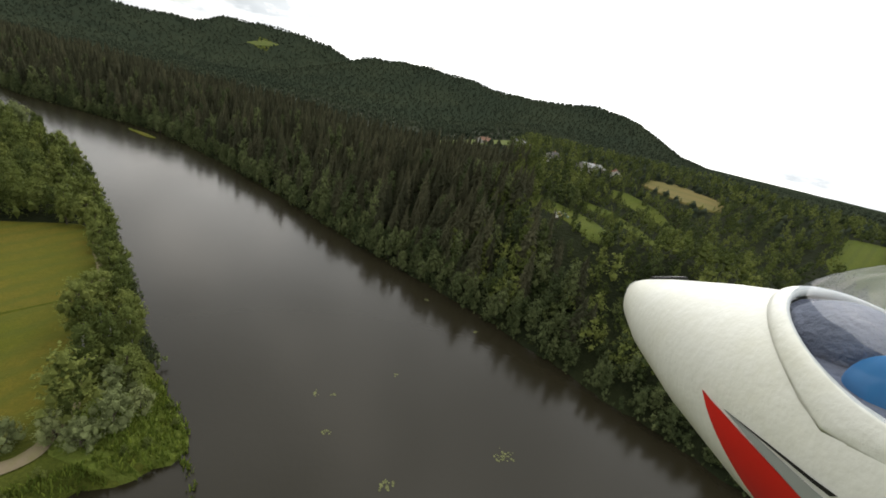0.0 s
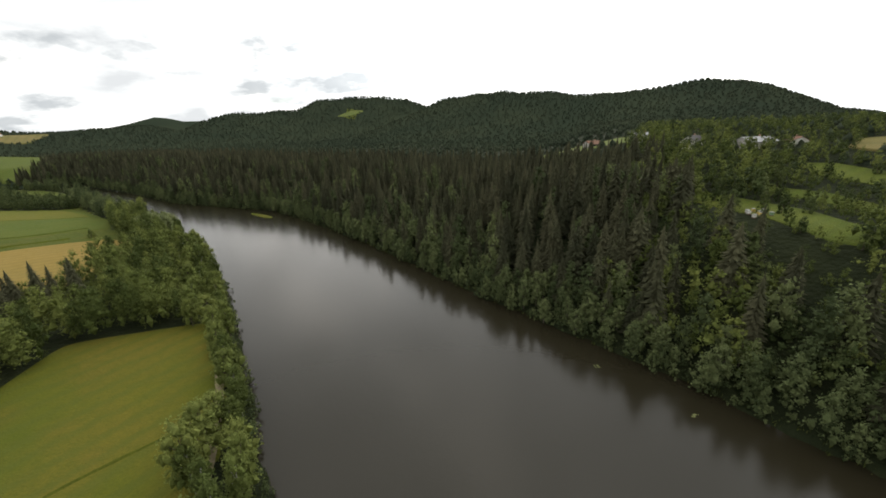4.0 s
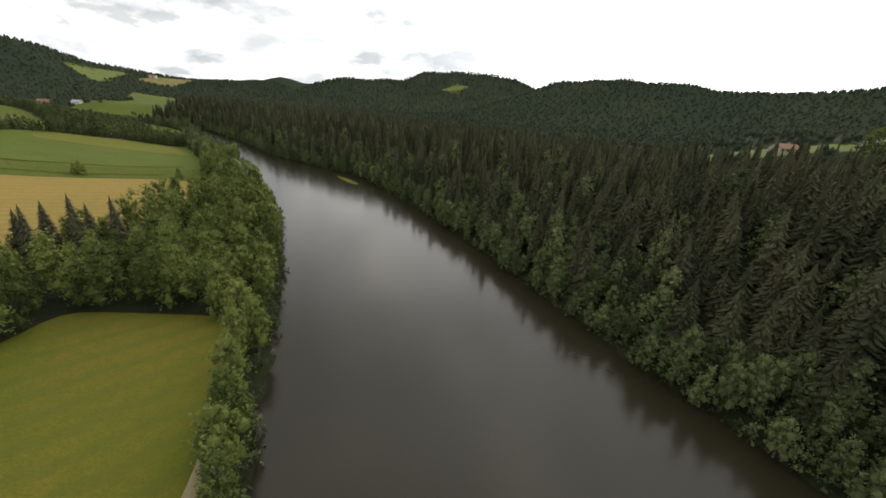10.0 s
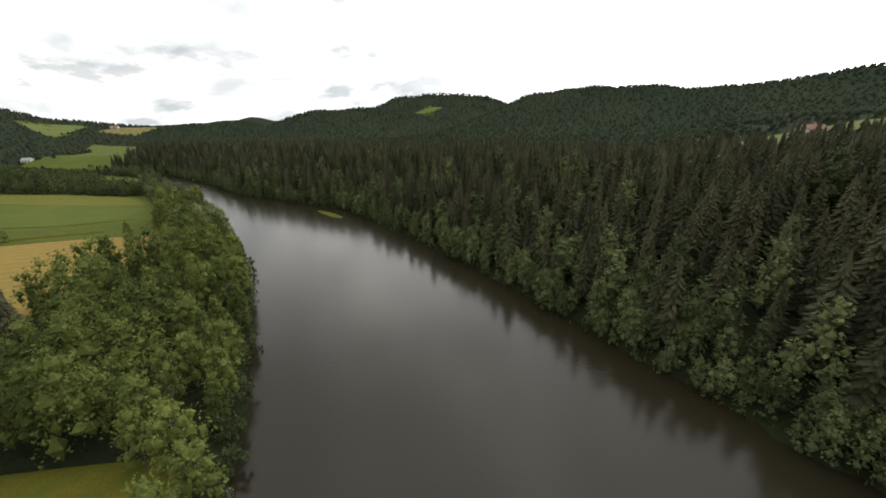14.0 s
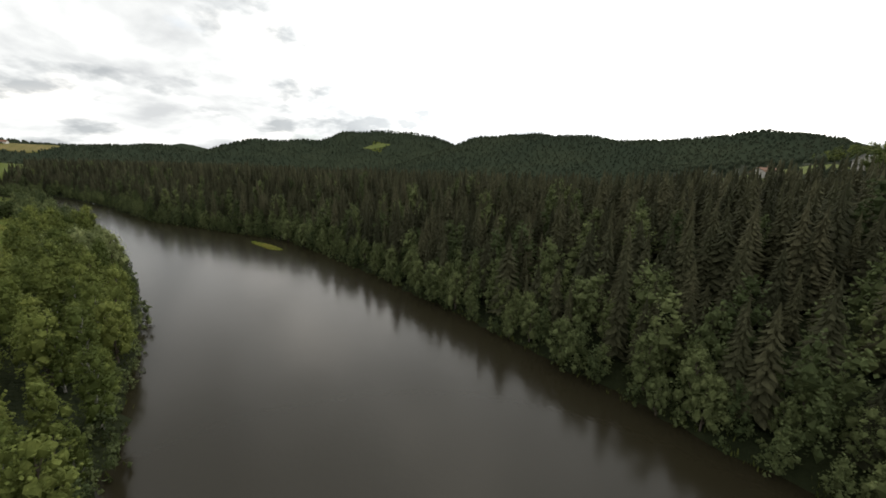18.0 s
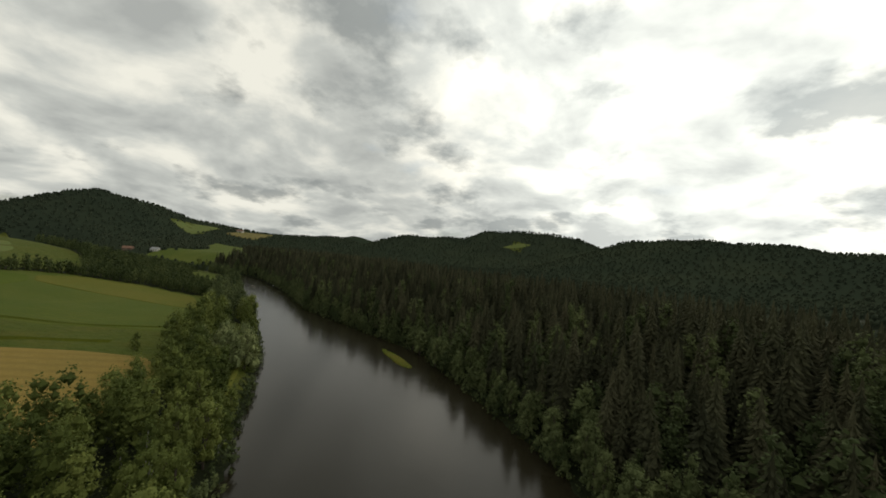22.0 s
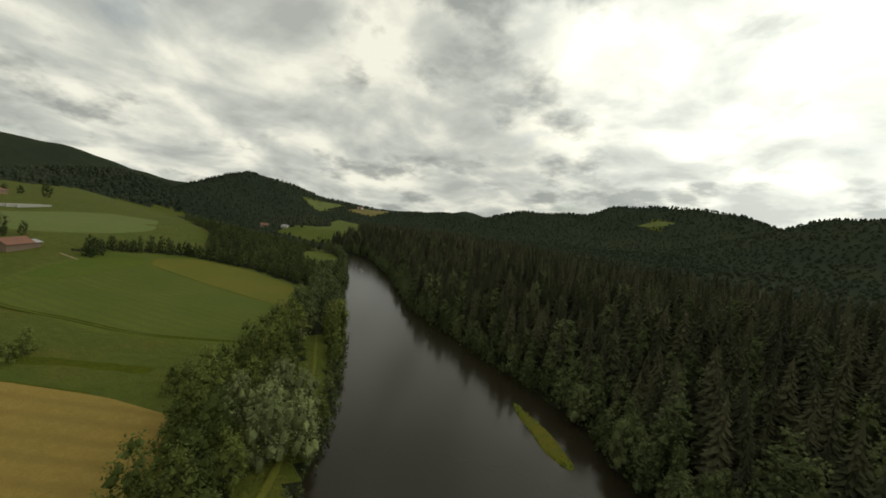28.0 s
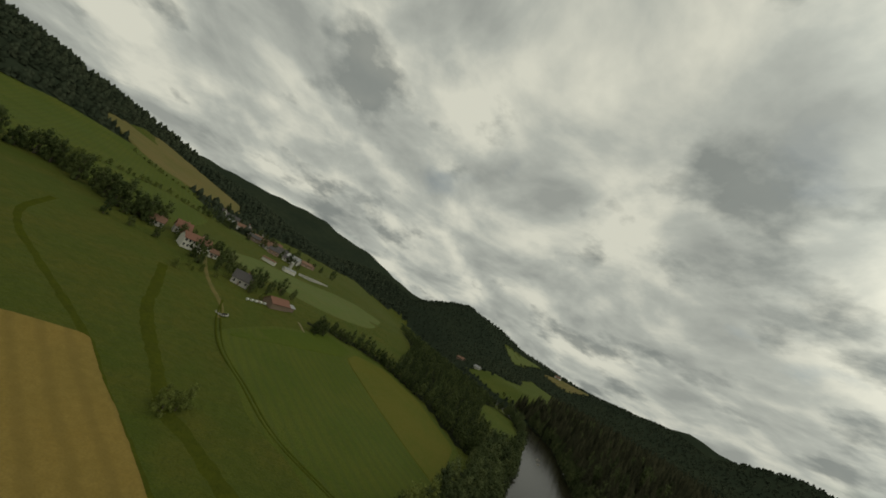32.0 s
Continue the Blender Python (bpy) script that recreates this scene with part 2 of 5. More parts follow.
NEEDLE = material("conifer_needles", (0.060, 0.063, 0.034), 0.85, ((0.9, 0.4, (0.040, 0.041, 0.023)), (0.07, 0.45, (0.066, 0.062, 0.034))), (), tint=0.4, island=0.2, subsurface=0.2)
# base tipped towards blue, mixing some distance haze into the foliage colour
FARWOOD = material("hazed_far_wood_foliage", (0.032, 0.041, 0.027), 1.0, ((0.006, 0.6, (0.048, 0.056, 0.033)), (0.03, 0.4, (0.025, 0.033, 0.022))), (), tint=0.2, spec=0.0)
BARK = material("grey_brown_bark", (0.085, 0.066, 0.05), 0.95, ((3.0, 0.6, (0.13, 0.115, 0.10)),), ((9.0, 0.6),))
BIRCH = material("pale_birch_bark", (0.34, 0.33, 0.30), 0.9, ((2.0, 0.7, (0.12, 0.11, 0.10)),), ((9.0, 0.4),))
DIRT = material("dirt_track_soil", (0.20, 0.165, 0.105), 0.95, ((0.6, 0.6, (0.17, 0.16, 0.07)),), ((4.0, 0.5),))
RANK = material("rank_grass_tuft", (0.060, 0.072, 0.018), 0.9, (), (), tint=0.3, island=0.4, subsurface=0.2)
DITCH = material("rank_ditch_grass", (0.062, 0.070, 0.012), 1.0, ((0.15, 0.6, (0.076, 0.086, 0.011)), (0.8, 0.5, (0.040, 0.052, 0.009))), ((1.5, 0.9),), spec=0.0)
STUBBLE = material("dry_stubble", (0.150, 0.120, 0.045), 0.95, ((0.03, 0.6, (0.11, 0.11, 0.034)),), ((1.5, 0.4),), rows=((12.0, 140, 0.5, (0.105, 0.098, 0.032)),))
DRYGRASS = material("yellowed_field_margin", (0.104, 0.104, 0.017), 0.95, ((0.05, 0.8, (0.080, 0.098, 0.015)), (0.4, 0.5, (0.126, 0.108, 0.022)), (2.4, 0.4, (0.085, 0.085, 0.014))), ((1.8, 0.6),))
PADDOCK = material("lush_paddock_grass", (0.070, 0.098, 0.013), 0.95, ((0.05, 0.7, (0.088, 0.108, 0.014)), (0.6, 0.5, (0.052, 0.074, 0.011)), (2.4, 0.4, (0.045, 0.060, 0.010))), ((1.8, 0.6),))
REED_GROUND = material("reedy_ground", (0.100, 0.130, 0.024), 0.95, ((0.4, 0.6, (0.07, 0.09, 0.018)), (2.0, 0.4, (0.13, 0.15, 0.03))), ((1.2, 0.8),))
REED = material("bright_reed_leaf", (0.125, 0.165, 0.028), 0.8, (), (), tint=0.35, island=0.3, subsurface=0.3)

# ---------------------------------------------------------------- the lie of the land
RIVER = np.array([  # middle of the river x, y, half its width
    (260.0, -700.0, 60.0), (148.5, -300.4, 53.4), (91.9, -80.9, 48.8), (48.4, 16.2, 45.0), (9.9, 74.1, 41.0), (-32.4, 126.6, 35.5), (-67.8, 172.3, 32.9), (-102.7, 211.8, 31.3),
    (-153.3, 258.7, 30.6), (-206.4, 287.5, 22.2), (-252.8, 309.3, 17.9), (-328.7, 362.9, 15.7), (-422.5, 415.0, 13.5), (-470.2, 427.3, 13.1), (-529.5, 422.6, 14.2), (-639.8, 396.4, 14.8), (-900.0, 380.0, 16.0)], float)
RIDGES = (  # crest lines of x, y, height, and how far their slopes reach
    (250, ((40, 1180, 132), (143, 1134, 137), (250, 1112, 134), (355, 1081, 118), (470, 1030, 124), (584, 969, 142), (673, 904, 120), (760, 830, 68), (837, 742, 44), (926, 616, 28), (1012, 430, 21), (1050, 200, 21))),
    (190, ((-620, 1150, 106), (-560, 1190, 108), (-500, 1225, 114), (-436, 1251, 138), (-365, 1270, 144), (-294, 1284, 151), (-222, 1292, 143), (-150, 1298, 136), (-85, 1298, 114), (-22, 1295, 129), (60, 1240, 139), (143, 1200, 143))),
    (420, ((-2700, 2300, 80), (-2300, 2500, 94), (-2100, 2700, 174), (-1950, 2850, 126), (-1800, 2930, 150), (-1650, 3000, 172), (-1400, 3110, 164), (-1200, 3200, 180), (-400, 3300, 190))),
    (230, ((-1600, 1250, 62), (-1380, 1560, 64), (-1000, 1700, 64), (-760, 1480, 62))),
    (190, ((-1230, 330, 86), (-1193, 419, 62), (-1172, 490, 98), (-1151, 568, 124), (-1113, 661, 108), (-1079, 728, 84), (-1014, 832, 70), (-938, 928, 64), (-860, 1010, 78))),
    (480, ((-2500, -700, 228), (-2560, -250, 249), (-2600, -50, 252), (-2600, 140, 226), (-2595, 250, 216), (-2590, 360, 198), (-2570, 520, 146), (-2540, 700, 118))),
    (230, ((-480, -520, 150), (-560, -420, 148), (-700, -330, 136), (-830, -230, 116), (-960, -100, 92), (-1100, 50, 66), (-1180, 200, 50))))


def bank(x, y):
    """Metres beyond the nearer bank (negative on the river) and the side: -1 west, 1 east."""
    best, side = np.full(np.shape(x), 1e9), np.ones(np.shape(x))
    for (ax, ay, aw), (bx, by, bw) in zip(RIVER[:-1], RIVER[1:]):
        dx, dy = bx - ax, by - ay
        s = np.clip(((x - ax) * dx + (y - ay) * dy) / (dx * dx + dy * dy), 0, 1)
        ox, oy = x - ax - s * dx, y - ay - s * dy
        d = np.hypot(ox, oy) - (aw + s * (bw - aw))
        near = d < best
        best = np.where(near, d, best)
        side = np.where(near, np.where(dx * oy - dy * ox > 0, -1.0, 1.0), side)
    return best, side


def step(a, b, v):
    s = np.clip((v - a) / (b - a), 0, 1)
    return s * s * (3 - 2 * s)


def wave(x, y, size, seed):
    """A smooth uneven surface between about -1 and 1."""
    total = 0.0
    for i in range(5):
        a = seed * 1.7 + i * 2.39996
        k = 2 * math.pi / size * (0.7 + 0.35 * i)
        total = total + np.sin((x * math.cos(a) + y * math.sin(a)) * k + seed * (i + 1.3)) / (1 + 0.5 * i)
    return total / 2.2


def land(x, y):
    """Height of the ground over the river."""
    x, y = np.asarray(x, float), np.asarray(y, float)
    d, side = bank(x, y)
    edge = d + 1.2 * wave(x, y, 17, 3)
    bed = -2.5 * step(0, 6, -edge)
    away = -0.88 * x - 0.47 * y      # the west side climbs towards the farms
    terrace = np.interp(away, (0, 78, 118, 181, 205, 280, 420, 700), (3.5, 4.0, 6.8, 10.5, 13.5, 21.5, 29.0, 34.0))
    west = 2.6 * step(-0.5, 7, edge) + 0.9 * step(10, 60, d) + (terrace - 3.5) * step(12, 150, d)
    lofty = 0.80 + 0.38 * step(-60, 110, x - 0.35 * (y - 150))      # the slope stands higher in the south-east
    east = (6 * step(-0.5, 12, edge) + 18 * step(4, 58, d) + 5.0 * step(60, 190, d)) * lofty + 15 * step(70, 230, d) * step(-40, 60, x - 0.35 * (y - 150))
    inlet = np.hypot((x + 27) / 8.5, (y - 38.5 - 0.35 * (x + 27)) / 4.2)
    west = west - 4.2 * (1 - step(0.8, 1.35, inlet + 0.15 * wave(x, y, 6, 2)))
    h = np.where(side < 0, west, east) * (edge > -0.5) + np.where(edge <= -0.5, bed, 0)
    return h + far_rise(x, y, h) + step(60, 260, d) * 2.0 * wave(x, y, 190, 5) + step(15, 60, d) * 0.4 * wave(x, y, 60, 8)


def far_rise(x, y, h):
    """How far the wooded ridges lift the land over h."""
    rise = np.zeros(np.shape(x))
    for reach, line in RIDGES:
        near, crest = np.full(np.shape(x), 1e9), np.zeros(np.shape(x))
        for (ax, ay, az), (bx, by, bz) in zip(line[:-1], line[1:]):
            dx, dy = bx - ax, by - ay
            s = np.clip(((x - ax) * dx + (y - ay) * dy) / (dx * dx + dy * dy), 0, 1)
            g = np.hypot(x - ax - s * dx, y - ay - s * dy)
            crest = np.where(g < near, az + s * (bz - az), crest)
            near = np.minimum(near, g)
        rise = np.maximum(rise, np.maximum(crest - h, 0) * np.exp(-((near / reach) ** 2)) * (1 + 0.045 * wave(x, y, 0.55 * reach, 6)))
    return rise


def inside(x, y, poly):
    hit = np.zeros(np.shape(x), bool)
    for (ax, ay), (bx, by) in zip(poly, poly[1:] + poly[:1]):
        if ay != by:
            hit ^= ((ay > y) != (by > y)) & (x < (bx - ax) * (y - ay) / (by - ay) + ax)
    return hit


FIELDS = {
    "hay_meadow": [(-44, 45), (-46, 62), (-53, 82), (-65, 103), (-79, 121), (-110, 109), (-104, 84), (-97, 57), (-95, 15), (-60, 22)],
    "grain_field": [(-152, 108), (-150, 145), (-154, 178), (-168, 199), (-190, 208), (-205, 199), (-219, 186), (-235, 170.5), (-246, 161), (-239, 146), (-222, 118), (-200, 80), (-160, 70)],
    "crop_field": [(-290, 179), (-264, 195), (-247, 205), (-236, 219), (-214, 234), (-238, 257), (-264, 273), (-300, 290), (-340, 280), (-364, 258), (-366, 236), (-361, 216), (-346, 207), (-325, 193)],
    "pale_field": [(-389, 133), (-420, 136), (-450, 145), (-473, 179), (-507, 209), (-510, 234), (-487, 260), (-440, 249), (-412, 227), (-398, 199), (-396, 174)],
    "far_field": [(-655, 430), (-560, 440), (-511, 455), (-580, 545), (-640, 618), (-820, 645), (-720, 560), (-649, 523), (-623, 467)],
    "point_meadow": [(-372, 346), (-362, 358), (-400, 384), (-440, 398), (-462, 392), (-448, 372), (-410, 352)],
    "hill_pasture": [(-980, 640), (-985, 690), (-946, 728), (-905, 640)],
    "hill_stubble": [(-905, 718), (-927, 791), (-915, 865), (-855, 755)],
    "slope_pasture": [(-400, 10), (-478, -134), (-571, -122), (-670, -31), (-560, 70), (-470, 90), (-400, 100)],
    "slope_stubble": [(-616, -27), (-649, -129), (-760, -110), (-770, 20), (-690, 50)],
    "bee_field": [(78, 164), (88, 172), (94, 156), (97, 140), (96, 126), (91, 114), (86, 120), (84, 138)],
    "terrace_field": [(104, 164), (109, 150), (112, 132), (110, 116), (114, 116), (118, 132), (117, 154), (110, 168)],
    "orchard_field": [(131, 174), (136, 152), (135, 138), (141, 140), (145, 160), (144, 180), (138, 186)],
    "farm_green": [(165, 78), (205, 80), (250, 110), (230, 130), (190, 108)],
    "upland_field": [(20, 335), (70, 305), (108, 282), (116, 300), (80, 332), (40, 354)],
    "ridge_field": [(-375, 498), (-349, 508), (-290, 533), (-270, 585), (-360, 560)],
    "mountain_field": [(-338, 1124), (-300, 1146), (-270, 1156), (-280, 1142), (-312, 1122)],
    "reed_flat": [(-21.5, 43.5), (-19.5, 49), (-22, 56), (-29, 60), (-36, 56), (-36, 46), (-29, 44.5)],
    "reed_point": [(-17.5, 36.5), (-11, 40), (-4, 30), (4, 14), (-20, 14), (-30, 26), (-25, 34)],
    "dry_margin": [(-343, 231), (-301, 248), (-271, 260), (-256, 266), (-264, 272), (-300, 289), (-340, 279), (-363, 257), (-357, 236)],
    "barn_paddock": [(-290, 181), (-318, 206), (-341, 229), (-357, 234), (-360, 217), (-346, 208), (-325, 194), (-304, 184)],
    "high_stubble": [(164, 196), (170, 170), (180, 158), (196, 172), (190, 200), (176, 206)],
}

# ---------------------------------------------------------------- mesh helpers


def sheet(name, verts, faces, mat, tint=None, smooth=False):
    """A mesh from numpy arrays of corners and of triangles or quads."""
    me = bpy.data.meshes.new(name)
    verts, faces = np.asarray(verts, np.float32), np.asarray(faces, np.int32)
    n = faces.shape[1]
    me.vertices.add(len(verts))
    me.vertices.foreach_set("co", verts.ravel())
    me.loops.add(faces.size)
    me.loops.foreach_set("vertex_index", faces.ravel())
    me.polygons.add(len(faces))
    me.polygons.foreach_set("loop_start", np.arange(0, faces.size, n, dtype=np.int32))
    me.polygons.foreach_set("use_smooth", np.full(len(faces), smooth))
    if tint is not None:
        me.attributes.new("tint", "FLOAT", "POINT").data.foreach_set("value", np.asarray(tint, np.float32))
    me.materials.append(mat)
    me.update(calc_edges=True)
    return me


def part(name, bm, mat, parent, label=""):
    me = bpy.data.meshes.new(name)
    bm.to_mesh(me)
    bm.free()
    me.materials.append(mat)
    ob = new(name, me)
    ob.parent = parent
    return tagged(ob, label) if label else ob


def under(name, me, parent):
    ob = new(name, me)
    ob.parent = parent
    return ob


def thing(name, at, label, category, group="", turn=0.0, kind=""):
    ob = new(name)
    ob.matrix_basis = pose(*at, 0, 0, turn)
    ob.empty_display_size = 0.5
    return tagged(ob, label, category, group, kind)


def clear(x, y, margin=0.0):
    """Where no field lies."""
    ok = np.ones(np.shape(x), bool)
    for poly in FIELDS.values():
        ok &= ~inside(x, y, poly)
    return ok


BANK_PATH = ((-145.2, 202.4), (-155.2, 211.4), (-167.2, 222.4), (-184.2, 236.4), (-207.2, 250.4), (-219.2, 257.4))


def off_path(x, y, reach):
    """Whether a place is further than reach from the path along the west bank."""
    ok = np.ones(np.shape(x), bool)
    for (ax, ay), (bx, by) in zip(BANK_PATH[:-1], BANK_PATH[1:]):
        s = np.clip(((x - ax) * (bx - ax) + (y - ay) * (by - ay)) / ((bx - ax) ** 2 + (by - ay) ** 2), 0, 1)
        ok &= np.hypot(x - ax - s * (bx - ax), y - ay - s * (by - ay)) > reach
    return ok


def before_point(x, y):
    """The bank in front of the small meadow inside the bend, where nothing tall grows."""
    hit = np.zeros(np.shape(x), bool)
    for run in (0, 8, 16, 24, 32):
        hit |= inside(x - 0.85 * run, y + 0.52 * run, FIELDS["point_meadow"])
    return hit


def west_wood(x, y):
    d, side = bank(x, y)
    belt = 12 + 5 * wave(x, y, 40, 1)
    zone = [(-79, 121), (-110, 109), (-104, 84), (-97, 57), (-95, 15), (-150, 10), (-150, 110), (-147, 145), (-150, 176), (-165, 201), (-184, 211), (-208, 232), (-264, 276), (-290, 294), (-330, 335), (-150, 260)]
    ok = (side < 0) & (d > 1.4) & ((d < belt) | inside(x, y, zone)) & clear(x, y) & (y > 46) & (x > -460)
    ok = ok & off_path(x, y, 4.2) & (np.hypot(x + 173, y - 223) > 9)
    return ok & ~((x > -37) & (y < 56)) & (np.hypot(x + 48, y - 44) > 6) & ~before_point(x, y)


def east_wood(x, y):
    d, side = bank(x, y)
    return (side > 0) & (d > 1.0) & clear(x, y)


def hill_wood(x, y):
    """The wooded ridges west of the river."""
    d, side = bank(x, y)
    h = np.where(side < 0, 24.0, 30.0)
    return (side < 0) & (x < -430) & (far_rise(x, y, h) > 7 + 5 * wave(x, y, 260, 4)) & clear(x, y)


def hedge_zone(x, y):
    d, side = bank(x, y)
    band = inside(x, y, [(-357, 210), (-364, 216), (-369, 236), (-368, 260), (-343, 284), (-300, 294), (-300, 304), (-348, 294), (-377, 266), (-378, 234), (-371, 212), (-360, 205)])
    wood = inside(x, y, [(-385, 268), (-300, 300), (-335, 345), (-430, 400), (-470, 395), (-560, 380), (-540, 290), (-450, 290)])
    return (side < 0) & (d > 1) & (band | wood) & ~before_point(x, y)


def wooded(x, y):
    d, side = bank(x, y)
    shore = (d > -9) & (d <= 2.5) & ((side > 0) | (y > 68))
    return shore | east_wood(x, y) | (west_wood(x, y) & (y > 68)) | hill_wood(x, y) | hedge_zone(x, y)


# ---------------------------------------------------------------- ground, water, fields


def stretched(a, b, core, edge, fine):
    """Coordinates with even fine steps between a and b that widen out to core - edge and core + edge."""
    mid = list(np.arange(a, b + fine, fine))
    low, high, s = [], [], fine
    v = a
    while v > core - edge:
        s *= 1.055
        v -= s
        low.append(v)
    v, s = mid[-1], fine
    while v < core + edge:
        s *= 1.055
        v += s
        high.append(v)
    return np.array(low[::-1] + mid + high)


def build_ground():
    xs, ys = stretched(-480, 200, -150, 4200, 3.8), stretched(10, 420, 200, 4200, 3.8)
    gx, gy = np.meshgrid(xs, ys)
    z = land(gx, gy)
    verts = np.stack([gx.ravel(), gy.ravel(), z.ravel()], 1)
    nx, ny = len(xs), len(ys)
    i = (np.arange(ny - 1)[:, None] * nx + np.arange(nx - 1)).ravel()
    faces = np.stack([i, i + 1, i + nx + 1, i + nx], 1)
    me = sheet("ground", verts, faces, GRASS, smooth=True)
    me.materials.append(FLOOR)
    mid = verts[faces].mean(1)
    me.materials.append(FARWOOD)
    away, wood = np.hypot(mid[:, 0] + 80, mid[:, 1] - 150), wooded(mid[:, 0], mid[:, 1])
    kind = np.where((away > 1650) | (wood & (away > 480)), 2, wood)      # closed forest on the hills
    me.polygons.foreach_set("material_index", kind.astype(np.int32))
    tagged(new("ground", me), "rolling grassland valley floor and hills", "ground", kind="structure")
    # water: a strip along the river, wider than its banks
    left, right = [], []
    for k, (cx, cy, w) in enumerate(RIVER):
        a, b = RIVER[max(k - 1, 0)], RIVER[min(k + 1, len(RIVER) - 1)]
        t = np.array([b[0] - a[0], b[1] - a[1]])
        t /= np.hypot(*t)
        n = np.array([-t[1], t[0]])
        left.append((cx + n[0] * (w + 22), cy + n[1] * (w + 22), 0.0))
        right.append((cx - n[0] * (w + 6), cy - n[1] * (w + 6), 0.0))
    k = len(RIVER)
    faces = [(i, i + 1, k + i + 1, k + i) for i in range(k - 1)]
    verts = left + right
    tagged(new("water", sheet("water", verts, faces, WATER)), "calm dark brown river water with faint ripples", "water", kind="structure")


def build_field(name, poly, mat, label, lift=0.10, grow=2.4):
    p = np.array(poly, float)
    c = p.mean(0)
    q = []
    for k in range(len(p)):      # rounded outline
        a, b, d = p[k - 1], p[k], p[(k + 1) % len(p)]
        for s in (0, 0.33, 0.67, 1.0):
            u = (b + (a - b) * 0.16) * (1 - s) ** 2 + b * 2 * s * (1 - s) + (b + (d - b) * 0.16) * s * s
            q.append(u)
    q = np.array(q)
    q = c + (q - c) * (1 + grow / np.hypot(*(q - c).T))[:, None]      # its edge runs in under the trees
    rings = 40
    pts = [c]
    for r in range(1, rings + 1):
        f = r / rings
        ring = c + (q - c) * f
        if r == rings:
            ring = ring + 0.4 * np.stack([wave(ring[:, 0], ring[:, 1], 9, 2), wave(ring[:, 0], ring[:, 1], 8, 4)], 1)
        pts.extend(ring)
    pts = np.array(pts)
    z = land(pts[:, 0], pts[:, 1]) + lift
    z[-len(q):] -= lift + 0.15
    m = len(q)
    tri = [(0, 1 + j, 1 + (j + 1) % m) for j in range(m)]
    for r in range(rings - 1):
        a, b = 1 + r * m, 1 + (r + 1) * m
        for j in range(m):
            k = (j + 1) % m
            tri += [(a + j, b + j, b + k), (a + j, b + k, a + k)]
    me = sheet(name, np.column_stack([pts, z]), tri, mat, smooth=True)
    tagged(new(name, me), label, "field", kind="structure")


build_ground()
for name, mat, lift, label in (
        ("hay_meadow", MEADOW, 0.20, "mown yellow-green hay meadow between woods and river"),
        ("grain_field", WHEAT, 0.45, "ripening golden-brown grain field with tractor lines"),
        ("crop_field", GREEN, 0.20, "domed bright green crop field below the farm"),
        ("pale_field", PALE, 0.15, "pale green sloping field below the farmyard"),
        ("far_field", GREEN, 0.5, "green pasture beyond the river bend"),
        ("point_meadow", GREEN, 0.12, "small green meadow on the inside of the bend"),
        ("hill_pasture", PALE, 1.5, "pale green pasture high on the wooded hill"),
        ("hill_stubble", STUBBLE, 1.5, "yellowish mown field on the far hill"),
        ("slope_pasture", GREEN, 0.8, "green pasture on the slope above the white farmhouse"),
        ("slope_stubble", STUBBLE, 1.2, "brownish mown strip below the forest edge"),
        ("bee_field", GREEN, 0.15, "small green clearing with beehives among woods"),
        ("terrace_field", GREEN, 0.15, "green terrace between hedges on the slope"),
        ("orchard_field", GREEN, 0.2, "bright green orchard clearing among trees"),
        ("farm_green", GREEN, 0.2, "green yard beside the hillside farmhouse"),
        ("upland_field", PALE, 0.3, "pale upland field behind the wooded ridge"),
        ("ridge_field", PALE, 0.4, "pale field behind the spruce ridge"),
        ("mountain_field", PALE, 2.0, "pale clearing below the far summit"),
        ("reed_flat", REED_GROUND, 0.12, "bright green reedy flat on the river point"),
        ("reed_point", REED_GROUND, 0.12, "bright green reedy point below the inlet"),
        ("high_stubble", STUBBLE, 0.8, "yellow mown field above the terraces")):
    build_field(name, FIELDS[name], mat, label, lift)
build_field("dry_margin", FIELDS["dry_margin"], DRYGRASS, "yellowed margin of the crop field by the hedge", 0.36, 0.0)
build_field("barn_paddock", FIELDS["barn_paddock"], PADDOCK, "lush dark green paddock below the barn", 0.36, 0.0)

# ---------------------------------------------------------------- trees


def quads(centres, size, rng, flat=0.35, stretch=1.0):
    """Leaf clumps: one bent four-cornered blade at every centre, turned at random."""
    n = len(centres)
    nrm = rng.normal(size=(n, 3))
    nrm[:, 2] = np.abs(nrm[:, 2]) + flat
    nrm /= np.linalg.norm(nrm, axis=1)[:, None]
    ref = rng.normal(size=(n, 3))
    u = np.cross(nrm, ref)
    u /= np.linalg.norm(u, axis=1)[:, None]
    v = np.cross(nrm, u)
    s = (size * rng.uniform(0.6, 1.25, n))[:, None]
    sag = nrm * s * 0.25
    a, b, c, d = centres - u * s * stretch, centres - v * s * 0.75 - sag, centres + u * s * stretch, centres + v * s * 0.75 - sag
    verts = np.stack([a, b, c, d], 1).reshape(-1, 3)
    return verts, np.arange(4 * n).reshape(n, 4)


